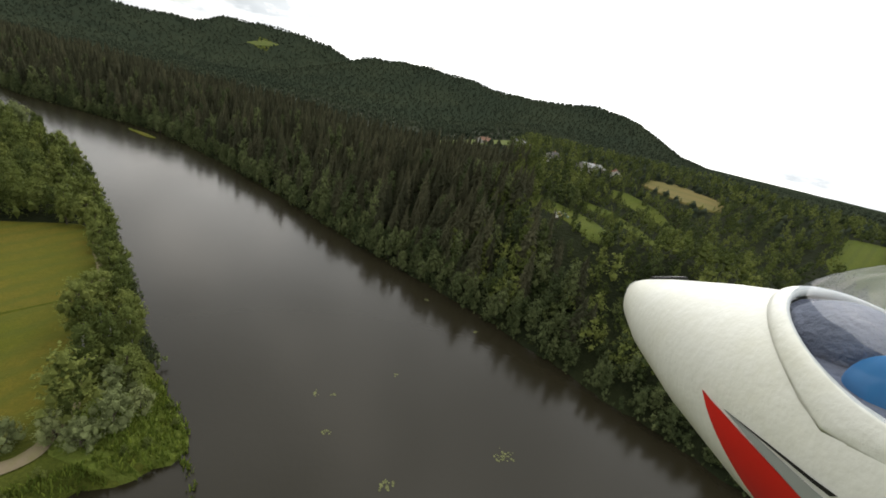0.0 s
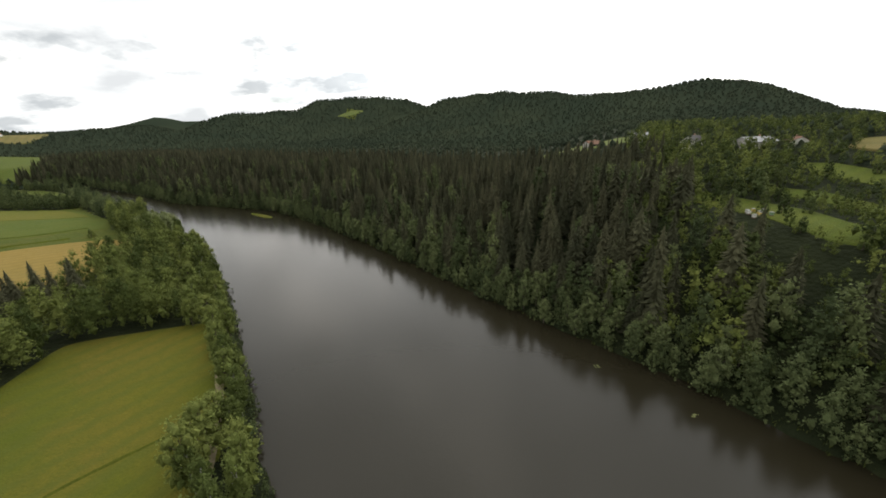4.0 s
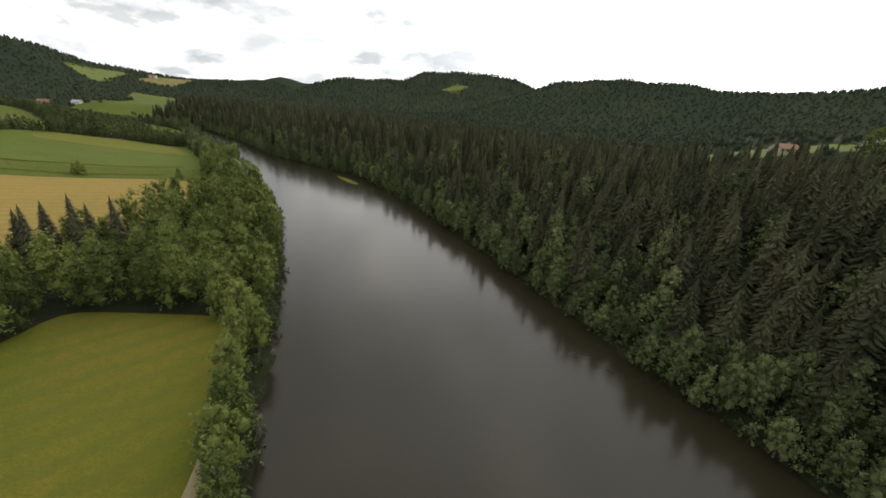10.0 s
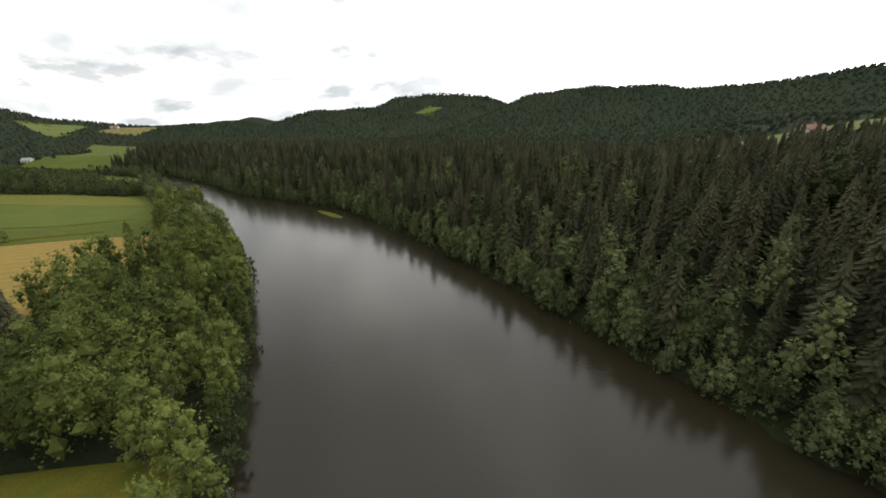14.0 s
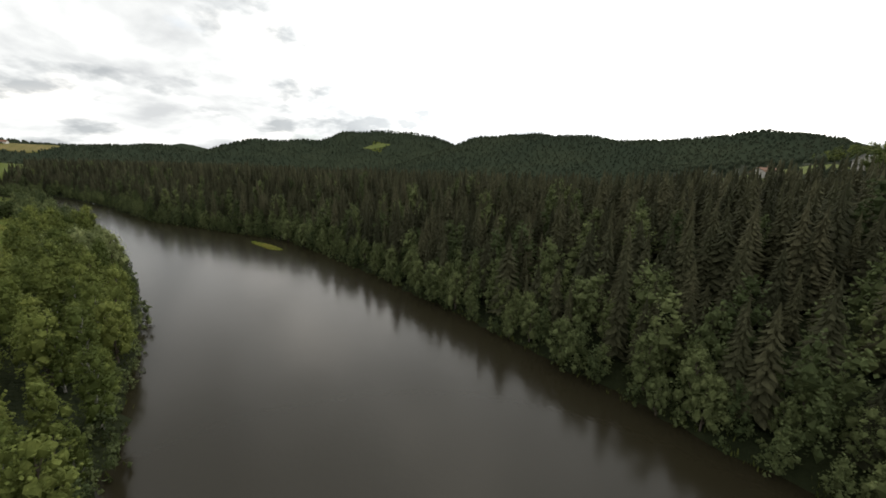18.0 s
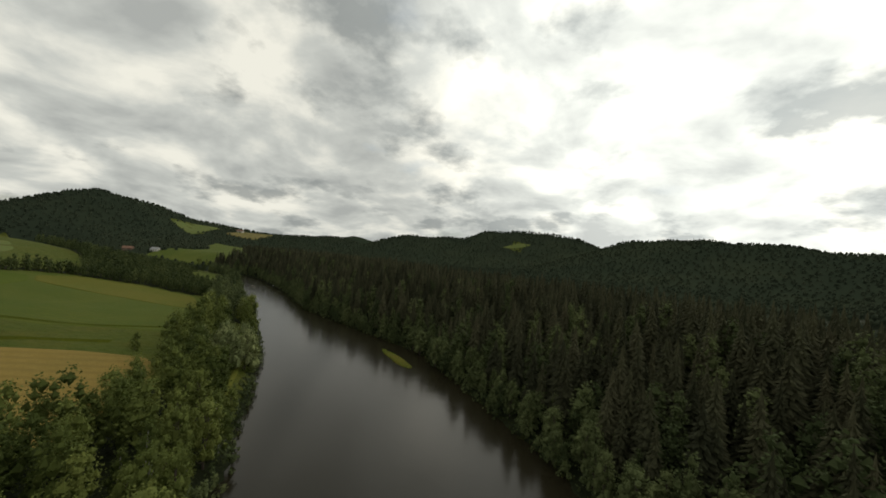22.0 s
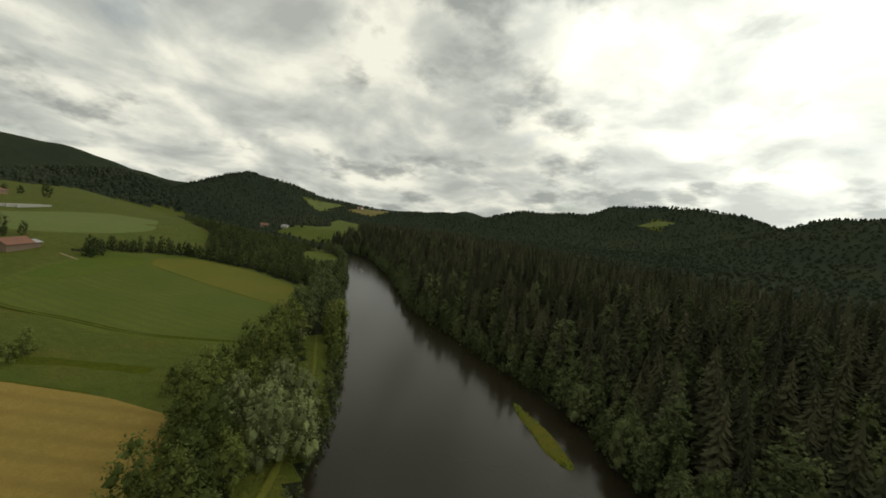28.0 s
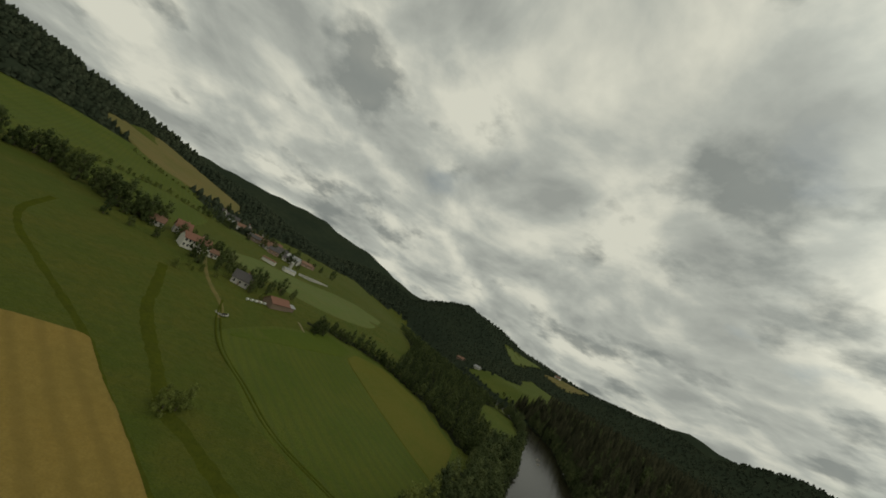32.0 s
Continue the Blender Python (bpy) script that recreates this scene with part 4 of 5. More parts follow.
copse("terrace_bush", rows, 2.2, 4.2, BUSH_KITS, "low green hedge bush along the terrace edge", "terrace hedge bushes")

# ---------------------------------------------------------------- tracks, ditch, island, reeds
def ribbon(name, path, width, mat, label, lift=0.14, kind="structure", category="track"):
    p = np.array(path, float)
    t = np.linspace(0, len(p) - 1, 14 * (len(p) - 1) + 1)
    i = np.clip(t.astype(int), 0, len(p) - 2)
    f = (t - i)[:, None]
    m = lambda k: p[np.clip(k, 0, len(p) - 1)]
    c = 0.5 * (2 * m(i) + (m(i + 1) - m(i - 1)) * f + (2 * m(i - 1) - 5 * m(i) + 4 * m(i + 1) - m(i + 2)) * f**2 + (3 * m(i) - m(i - 1) - 3 * m(i + 1) + m(i + 2)) * f**3)
    g = np.gradient(c, axis=0)
    n = np.stack([-g[:, 1], g[:, 0]], 1) / np.hypot(g[:, 0], g[:, 1])[:, None]
    rows, across = len(c), (-1.0, -0.6, 0.0, 0.6, 1.0)
    wide = width / 2 * (1 + 0.25 * wave(c[:, 0], c[:, 1], 7, 3))
    pts = np.concatenate([c + n * (a * wide)[:, None] for a in across])
    z = land(pts[:, 0], pts[:, 1]) + lift + np.repeat([-0.2, 0.0, 0.04, 0.0, -0.2], rows)
    k = np.arange(rows - 1)
    faces = np.concatenate([np.stack([k + a * rows, k + 1 + a * rows, k + 1 + (a + 1) * rows, k + (a + 1) * rows], 1) for a in range(4)])
    return tagged(new(name, sheet(name, np.column_stack([pts, z]), faces, mat, smooth=True)), label, category, kind=kind)


ribbon("dirt_track", [(-75, 20), (-58, 28), (-49, 35), (-44, 40.5), (-39, 45), (-40, 54)], 2.2, DIRT, "pale rutted dirt track beside the meadow", 0.42)
ribbon("meadow_path", [(-41, 56), (-46, 68), (-51, 79), (-58, 92), (-66, 104), (-78, 121)], 1.6, DIRT, "narrow trodden path along the meadow edge", 0.42)
ribbon("meadow_ditch", [(-80, 55), (-74, 63), (-69, 71), (-60, 81), (-55, 85)], 1.1, DITCH, "dark rank drain line across the meadow", 0.22, category="ditch")
ribbon("river_path", BANK_PATH, 1.2, DRYGRASS, "bleached trodden path along the river bank", 0.25)
for off in (-0.9, 0.9):
    ribbon("field_track", [(-318 + off, 168), (-301, 174 + off), (-279, 184 + off), (-261, 198 + off), (-247, 208 + off), (-238, 217 + off), (-226, 233 + off)], 0.7, DITCH, "worn wheel rut round the crop field", 0.34)
ribbon("grass_ditch", [(-322, 139), (-295, 151), (-281, 157), (-263, 168), (-247, 179), (-233, 188), (-227, 196), (-214, 211)], 4.4, DITCH, "dark rank grass in a shallow ditch", 0.12, category="ditch")
ribbon("field_drain", [(-330, 86), (-303, 97), (-286, 111), (-274, 127), (-259, 146), (-250, 157.5), (-240, 168), (-227, 180), (-217, 190), (-207, 199)], 2.6, DITCH, "dark grassy drain beside the grain field", 0.12, category="ditch")
ribbon("farm_lane", [(-366, 138), (-345, 148), (-326, 160), (-313, 170), (-301, 174)], 2.2, STUBBLE, "bleached grassy lane to the farm", 0.18)
ribbon("yard_path", [(-352, 200), (-345, 204), (-337, 207)], 1.6, DIRT, "bare earth patch beside the barn", 0.2)


def tufts(name, keep, box, count, gap, height, mat, label, per=7):
    spots = scatter(count, box, rng, keep, gap)
    z = land(spots[:, 0], spots[:, 1])
    z = np.maximum(z, -0.2)
    n = len(spots) * per
    c = np.repeat(np.column_stack([spots, z]), per, 0) + np.column_stack([rng.normal(0, gap * 0.5, (n, 2)), np.zeros(n)])
    a = rng.uniform(0, 6.283, n)
    h = height * rng.uniform(0.6, 1.2, n)
    w = 0.13 * h
    side = np.column_stack([np.cos(a), np.sin(a), np.zeros(n)]) * w[:, None]
    lean = np.column_stack([rng.normal(0, 0.22, (n, 2)), np.ones(n)]) * h[:, None]
    v = np.stack([c - side, c + side, c + lean + side * 0.5, c + lean - side * 0.5], 1).reshape(-1, 3)
    tint = np.repeat(rng.random(n), 4)
    return tagged(new(name, sheet(name, v, np.arange(4 * n).reshape(n, 4), mat, tint)), label, "plants", kind="stuff")


def reedy(x, y):
    d, side = bank(x, y)
    inlet = np.hypot((x + 27) / 8.5, (y - 38.5 - 0.35 * (x + 27)) / 4.2)
    return (side < 0) & (d > -1.0) & (inlet > 1.0) & ((d < 3.5) | (inlet < 1.75))


tufts("reed_bed", lambda x, y: (land(x, y) > -0.12) & (reedy(x, y) | inside(x, y, FIELDS["reed_flat"]) | inside(x, y, FIELDS["reed_point"])), (-48, 5, 14, 62), 16000, 0.62, 0.95, REED, "bright green reeds fringing the inlet and point")


def bank_grass(x, y):
    d, side = bank(x, y)
    return (d > -0.4) & (d < 1.8)


tufts("bank_grass", bank_grass, (-300, 60, 50, 340), 60000, 0.95, 0.7, RANK, "long grass along both water edges", 5)


def build_island():
    top = new("river_island")
    tagged(top, "low narrow grassy islet in the river", "island", kind="structure")
    a, b = np.array((-152.5, 279.5)), np.array((-130.0, 264.5))
    n = np.array((b - a)[::-1]) * (-1, 1)
    n = n / np.hypot(*n)
    pts, faces, m = [], [], 40
    for r, h in ((0.0, 0.45), (0.5, 0.42), (0.85, 0.30), (1.0, 0.02), (1.06, -0.4)):
        for k in range(m):
            s = 2 * math.pi * k / m
            u, v = 0.5 + 0.5 * r * math.cos(s), r * 2.3 * math.sin(s) * (1 + 0.35 * math.cos(s)) * (1 + 0.12 * math.sin(5 * s))
            p = a + (b - a) * u + n * v
            pts.append((*p, h))
    for r in range(4):
        for k in range(m):
            j = (k + 1) % m
            faces.append((r * m + k, (r + 1) * m + k, (r + 1) * m + j, r * m + j))
    turf = new("turf", sheet("turf", pts, faces, MEADOW, smooth=True))
    turf.parent = top
    spots = []
    while len(spots) < 420:
        u, v = rng.uniform(-1, 1, 2)
        if u * u + v * v < 0.95:
            spots.append(a + (b - a) * (0.5 + 0.5 * u) + n * v * 2.2 * (1 + 0.3 * u))
    spots = np.array(spots)
    c = np.column_stack([spots, np.full(len(spots), 0.25)])
    v, f = quads(c, 0.34, rng, 0.1)
    blades = new("rank_grass", sheet("rank_grass", v, f, REED, np.repeat(rng.random(len(c)), 4)))
    blades.parent = top
    tagged(blades, kind="stuff")


build_island()

# ---------------------------------------------------------------- water lilies and driftwood
LILY = material("floating_lily_leaf", (0.11, 0.115, 0.045), 0.5, ((2.0, 0.5, (0.08, 0.095, 0.035)),), island=0.3)


def lily_patch(x, y, r, count):
    top = thing("lily_patch", (x, y, 0), "yellow-green floating lily leaves on dark water", "water plants", "lily patches")
    v, f = [], []
    for _ in range(count):
        px, py, s = rng.normal(0, r * 0.5), rng.normal(0, r * 0.4), rng.uniform(0.12, 0.26)
        k = len(v)
        v.append((px, py, 0.03))
        for j in range(9):
            a = 0.25 + j * 0.72
            v.append((px + s * math.cos(a), py + s * math.sin(a), 0.022 + 0.02 * rng.random()))
        f += [(k, k + 1 + j, k + 2 + j) for j in range(8)]
    under("leaves", sheet("leaves", v, f, LILY), top)


for x, y, r, c in ((35.4, 47.3, 1.6, 26), (33.0, 47.0, 1.0, 9), (80.8, 52, 1.5, 30), (65.5, 80.2, 1.8, 46), (64, 78, 1.2, 20), (55.9, 89.4, 1.1, 18), (11.3, 42, 1.3, 24), (0.4, 52.1, 0.9, 10), (-3, 61.4, 0.9, 9), (0.5, 61.1, 0.6, 6), (26.2, 104, 0.8, 10), (39.4, 88.4, 0.7, 8), (14, 68, 0.7, 7), (-70, 118, 0.9, 8)):
    lily_patch(x, y, r, c)
DEADWOOD = material("bleached_deadwood", (0.30, 0.26, 0.20), 0.9, ((3.0, 0.5, (0.18, 0.15, 0.11)),), ((12.0, 0.5),))


def snag(x, y, z, turn, size, label, group):
    top = thing("driftwood", (x, y, z), label, "driftwood", group, turn)
    v, f = tube([(-1.0, 0, 0.05), (0, 0.1, 0.16), (0.9, -0.05, 0.22), (1.5, 0.1, 0.5)], [0.11, 0.10, 0.07, 0.02], 7)
    under("log", sheet("log", v * size, f, DEADWOOD), top)
    for k in range(3):
        v, f = tube([(-0.3 + 0.6 * k, 0.05, 0.15), (-0.1 + 0.6 * k, 0.3 * (-1) ** k, 0.5), (0.1 + 0.6 * k, 0.5 * (-1) ** k, 0.95)], [0.05, 0.035, 0.01], 5)
        under("branch", sheet("branch", v * size, f, DEADWOOD), top)


snag(80, 73, 0, 40, 1.6, "bleached branch stranded by the east bank", "driftwood")
snag(82, 72.4, 0, 110, 1.2, "bleached branch stranded by the east bank", "driftwood")
snag(-362, 378, 0, 20, 1.4, "dark snag standing in the upper river", "driftwood")
snag(-352, 372, 0, 80, 1.2, "dark snag standing in the upper river", "driftwood")
dead = thing("dead_tree", (-211, 247, float(land(-211, 247))), "leafless pale dead tree among green willows", "tree")
v, f = tube([(0, 0, -0.2), (0.1, 0, 3), (0.2, 0.2, 6.5), (0.1, 0.3, 9.5)], [0.28, 0.2, 0.12, 0.03], 8)
under("trunk", sheet("trunk", v, f, DEADWOOD), dead)
for k in range(11):
    a, z0 = k * 2.4, 3.2 + 0.5 * k
    r = 3.0 - 0.13 * k
    v, f = tube([(0.12, 0.1, z0), (0.45 * r * math.cos(a), 0.45 * r * math.sin(a), z0 + 0.9), (r * math.cos(a), r * math.sin(a), z0 + 2.2)], [0.09, 0.06, 0.015], 5)
    under("branch", sheet("branch", v, f, DEADWOOD), dead)

# ---------------------------------------------------------------- buildings
def paint(name, base, rough=0.85, other=None, scale=1.2):
    return material(name, base, rough, ((scale, 0.5, other or tuple(c * 0.72 for c in base)), (0.25, 0.35, tuple(c * 0.85 for c in base))), ((6.0, 0.25),))


PLASTER = paint("white_lime_plaster", (0.62, 0.60, 0.54))
GREYWALL = paint("grey_render", (0.42, 0.40, 0.37))
BRICKWALL = paint("brown_brick_render", (0.30, 0.20, 0.15))
PLANK = paint("weathered_planks", (0.20, 0.15, 0.11), 0.9, (0.12, 0.09, 0.07), 4.0)
TILE_RED = paint("orange_red_roof_tiles", (0.21, 0.105, 0.075), 0.85, (0.13, 0.08, 0.06), 2.5)
TILE_BROWN = paint("brown_roof_tiles", (0.20, 0.115, 0.08), 0.85, (0.12, 0.08, 0.06), 2.5)
TILE_DARK = paint("dark_slate_roof", (0.075, 0.07, 0.07), 0.8, (0.12, 0.11, 0.10), 2.5)
SHEETROOF = paint("grey_sheet_roof", (0.30, 0.30, 0.30), 0.55, (0.22, 0.22, 0.22), 0.8)
CONCRETE = paint("pale_concrete", (0.36, 0.35, 0.31), 0.9)
WINDOW = material("dark_window_glass", (0.03, 0.035, 0.04), 0.08, spec=0.5)
TIMBER = paint("painted_window_frame", (0.55, 0.50, 0.42), 0.6)


def box_bm(x0, x1, y0, y1, z0, z1, bevel=0.0):
    bm = bmesh.new()
    vs = [bm.verts.new((x, y, z)) for z in (z0, z1) for x, y in ((x0, y0), (x1, y0), (x1, y1), (x0, y1))]
    for f in ((3, 2, 1, 0), (4, 5, 6, 7), (0, 1, 5, 4), (1, 2, 6, 5), (2, 3, 7, 6), (3, 0, 4, 7)):
        bm.faces.new([vs[i] for i in f])
    if bevel:
        bmesh.ops.bevel(bm, geom=bm.edges[:], offset=bevel, segments=1, affect="EDGES")
    return bm


def gable_bm(l, w, h, r):
    """Walls with two gables; the ridge runs along x."""
    bm = bmesh.new()
    lo = [bm.verts.new((x, y, -1.2)) for x, y in ((-l, -w), (l, -w), (l, w), (-l, w))]
    hi = [bm.verts.new((x, y, h)) for x, y in ((-l, -w), (l, -w), (l, w), (-l, w))]
    a, b = bm.verts.new((-l, 0, h + r)), bm.verts.new((l, 0, h + r))
    for f in ((lo[0], lo[1], hi[1], hi[0]), (lo[1], lo[2], hi[2], b, hi[1]), (lo[2], lo[3], hi[3], hi[2]), (lo[3], lo[0], hi[0], a, hi[3]), (hi[0], hi[1], b, a), (hi[2], hi[3], a, b)):
        bm.faces.new(f)
    return bm


def slab_bm(l, w, h, r, side, over=0.5, thick=0.18):
    """One pitch of a roof, with eaves."""
    bm = bmesh.new()
    k = r / w
    ye, ze = side * (w + over), h - over * k
    lo = [bm.verts.new(p) for p in ((-l - over, ye, ze + 0.03), (l + over, ye, ze + 0.03), (l + over, 0, h + r + 0.03), (-l - over, 0, h + r + 0.03))]
    hi = [bm.verts.new((v.co.x, v.co.y, v.co.z + thick)) for v in lo]
    for f in ((3, 2, 1, 0), (4, 5, 6, 7), (0, 1, 5, 4), (1, 2, 6, 5), (2, 3, 7, 6), (3, 0, 4, 7)):
        q = [(lo + hi)[i] for i in f]
        bm.faces.new(q if side < 0 else q[::-1])
    return bm


def house(name, x, y, turn, length, width, height, pitch, wall, tiles, label, category, windows=(0, 0), chimney=True, door=True, group="farm buildings"):
    z = float(min(land(x, y), land(x + 3, y), land(x, y + 3), land(x - 3, y - 3)))
    top = thing(name, (x, y, z), label, category, group, turn)
    l, w = length / 2, width / 2
    part("wall", gable_bm(l, w, height, pitch), wall, top)
    for side in (-1, 1):
        part("roof_slope", slab_bm(l, w, height, pitch, side), tiles, top)
    if chimney:
        part("chimney", box_bm(l * 0.3, l * 0.3 + 0.7, 0.3, 1.0, height, height + pitch + 1.0, 0.05), BRICKWALL, top)
    if door:
        part("door", box_bm(-0.55 - l * 0.1, 0.55 - l * 0.1, -w - 0.06, -w + 0.05, 0.0, 2.1, 0.02), PLANK, top)
    cols, rows = windows
    for side in (-1, 1):
        for r in range(rows):
            for c in range(cols):
                px, pz = -l + length * (c + 0.5) / cols, 1.0 + 2.7 * r
                ys = sorted((side * (w - 0.05), side * (w + 0.07)))
                frame_ob = part("window", box_bm(px - 0.62, px + 0.62, *ys, pz - 0.08, pz + 1.45, 0.02), TIMBER, top)
                yp = sorted((side * (w + 0.05), side * (w + 0.085)))
                part("pane", box_bm(px - 0.5, px + 0.5, *yp, pz + 0.04, pz + 1.33), WINDOW, frame_ob)
    return top


A = math.degrees(math.atan2(14, -21))
barn = house("barn", -352, 185, A, 14, 6.5, 3.0, 2.4, PLANK, TILE_RED, "long timber barn with a red tiled roof", "barn", chimney=False)
part("barn_gate", box_bm(-3.5, 0.5, 3.72, 3.86, 0, 2.6, 0.03), PLANK, barn, "wide dark plank gate")
part("barn_gate", box_bm(2.5, 6.0, 3.72, 3.86, 0, 2.6, 0.03), PLANK, barn, "wide dark plank gate")
house("shed", -360, 190.5, A, 5, 5, 2.4, 1.0, PLANK, SHEETROOF, "grey open shed built onto the barn", "shed", chimney=False)
house("farmhouse", -354, 163, 100, 9, 7, 3.4, 3.6, GREYWALL, TILE_DARK, "small dark-roofed house among garden trees", "house", (3, 1))
house("farmhouse", -366, 130, 130, 14, 8, 5.4, 2.8, PLASTER, TILE_RED, "white two-storey farmhouse with a red roof", "house", (7, 2))
house("outbuilding", -372, 138.5, 130, 5, 5, 3.0, 1.8, PLASTER, TILE_BROWN, "small white outbuilding with a brown roof", "outbuilding", (2, 1), False)
house("farmhouse", -384, 114, 120, 8, 7, 4.2, 3.6, GREYWALL, TILE_RED, "grey house with a bright orange roof", "house", (3, 1))
house("farmhouse", -374, 104, 110, 9, 6.5, 3.0, 2.6, GREYWALL, TILE_BROWN, "grey cottage with a brown tiled roof", "house", (4, 1))
house("outbuilding", -378, 94, 110, 7, 5, 2.3, 1.4, GREYWALL, SHEETROOF, "low grey stable with a grey roof", "outbuilding", (3, 1), False)
house("feed_shed", -470, 150, 84, 11, 5, 2.8, 0.9, PLASTER, TILE_BROWN, "long low white-walled shed", "shed", (0, 0), False, False, "white farmyard sheds")
house("feed_shed", -477, 167, 128, 11, 5, 2.8, 0.9, PLASTER, SHEETROOF, "long low white-walled shed", "shed", (0, 0), False, False, "white farmyard sheds")
house("cowshed", -592, 164, 145, 26, 12, 3.2, 2.2, BRICKWALL, TILE_BROWN, "long brown cowshed with a low tiled roof", "cowshed", (8, 1), False)
house("farmhouse", -560, 140, 95, 13, 9, 5.2, 3.2, GREYWALL, TILE_DARK, "two-storey house with a dark roof", "house", (4, 2), group="village houses")
house("farmhouse", -570, 127, 30, 12, 9, 4.6, 3.4, BRICKWALL, TILE_BROWN, "brick farmhouse with a brown roof", "house", (4, 1), group="village houses")
house("farmhouse", -540, 152, 110, 9, 8, 3.2, 2.6, PLASTER, TILE_DARK, "small white cottage with a dark roof", "house", (3, 1), group="village houses")
house("barn", -582, 112, 100, 16, 9, 4.2, 3.2, BRICKWALL, TILE_BROWN, "brown brick barn behind the cottages", "barn", (0, 0), False, group="village houses")
house("farmhouse", -588, 95, 60, 11, 8, 4.4, 3.0, PLASTER, TILE_RED, "white house with a red roof", "house", (3, 2), group="village houses")
house("farmhouse", -602, 81, 120, 13, 9, 4.0, 3.4, PLASTER, TILE_BROWN, "white house with a wide brown roof", "house", (4, 1), group="village houses")
house("farmhouse", -612, 104, 20, 10, 8, 4.4, 3.0, PLASTER, SHEETROOF, "white house with a grey roof", "house", (3, 1), group="village houses")
house("barn", -622, 64, 110, 15, 9, 4.2, 3.6, PLANK, TILE_DARK, "dark timber barn at the village edge", "barn", (0, 0), False, group="village houses")
house("farmhouse", -604, 126, 100, 11, 8, 4.2, 3.0, BRICKWALL, TILE_BROWN, "brick house with a brown roof", "house", (3, 1), group="village houses")
house("farmhouse", -556, 157, 75, 12, 9, 4.6, 3.4, GREYWALL, SHEETROOF, "grey house below the cowshed", "house", (4, 1), group="village houses")
for x, y, turn, size, wall, tiles, label in ((-536, 138, 100, 11, BRICKWALL, TILE_DARK, "brown farmstead with a dark roof"), (-548, 126, 95, 10, GREYWALL, TILE_BROWN, "grey house with a brown roof"), (-560, 110, 110, 12, PLANK, TILE_DARK, "dark timber barn among the houses"),
                                             (-572, 98, 80, 9, PLASTER, TILE_BROWN, "small white house with a brown roof"), (-586, 76, 100, 10, PLANK, SHEETROOF, "timber shed with a grey roof"), (-612, 88, 120, 11, BRICKWALL, TILE_DARK, "brown house at the field edge"),
                                             (-628, 48, 60, 10, PLASTER, TILE_DARK, "white house with a dark roof"), (-640, 78, 30, 11, GREYWALL, TILE_BROWN, "grey house below the forest"), (-574, 146, 140, 12, PLANK, SHEETROOF, "long timber shed with a sheet roof")):
    house("farmhouse", x, y, turn, size, 0.7 * size, 4.0, 2.8, wall, tiles, label, "house", (3, 1), group="village houses")
house("cottage", -653, 446, 20, 11, 7, 3.4, 2.6, PLASTER, SHEETROOF, "white cottage beyond the river", "house", (3, 1), group="far cottages")
house("cottage", -702, 436, 40, 12, 8, 3.4, 2.8, PLANK, TILE_BROWN, "brown cottage beyond the river", "house", (3, 1), group="far cottages")
house("cottage", -925, 770, 30, 14, 9, 4.5, 3.0, PLASTER, TILE_BROWN, "white farmhouse on the far hill", "house", (3, 1), group="far cottages")
house("cottage", 92, 304, 20, 11, 7, 2.8, 2.0, GREYWALL, TILE_BROWN, "pale grey house behind the wooded ridge", "house", (4, 1), group="ridge houses")
house("cottage", 113, 277, 10, 12, 8, 3.6, 2.4, GREYWALL, SHEETROOF, "grey shed at the upland field", "house", (3, 1), group="ridge houses")
house("cottage", 141, 221, 15, 17, 9, 3.4, 2.0, GREYWALL, SHEETROOF, "long grey farm building with a sheet roof", "house", (6, 1), group="ridge houses")
house("cottage", 153, 211, 60, 9, 7, 3.0, 2.0, PLASTER, TILE_RED, "white house with a red roof", "house", (3, 1), group="ridge houses")
house("cottage", 122, 239, 30, 9, 8, 3.8, 2.8, PLASTER, TILE_DARK, "small white house among trees", "house", (3, 1), group="ridge houses")
house("farmhouse", 226, 106, 35, 15, 9, 3.6, 3.4, BRICKWALL, TILE_BROWN, "brown hillside farmhouse in a green clearing", "house", (4, 1), group="ridge houses")
house("outbuilding", 214, 99, 35, 8, 6, 2.6, 2.0, PLANK, TILE_BROWN, "brown shed beside the hillside farmhouse", "outbuilding", (0, 0), False, group="ridge houses")

tower = thing("feed_silo", (-506, 163, float(land(-506, 163))), "pale grey concrete feed silo", "silo")
v, f = tube([(0, 0, -0.5), (0, 0, 6.2), (0, 0, 6.2), (0, 0, 7.4)], [1.7, 1.7, 1.8, 0.3], 20)
under("drum", sheet("drum", v, f, CONCRETE, smooth=False), tower)
part("hatch", box_bm(-0.4, 0.4, -1.78, -1.66, 0.2, 1.6, 0.02), SHEETROOF, tower)
for k in range(3):
    wall_x, wall_y = -512 - 3.2 * k, 182 + 5.0 * k
    bunker = thing("bunker_wall", (wall_x, wall_y, float(land(wall_x, wall_y))), "long low pale concrete silage wall", "wall", "silage walls", 145)
    part("slab", box_bm(-15, 15, -0.25, 0.25, -1.0, 1.9, 0.05), CONCRETE, bunker)
    part("footing", box_bm(-15.2, 15.2, -0.6, 0.6, -1.0, 0.15, 0.05), CONCRETE, bunker)

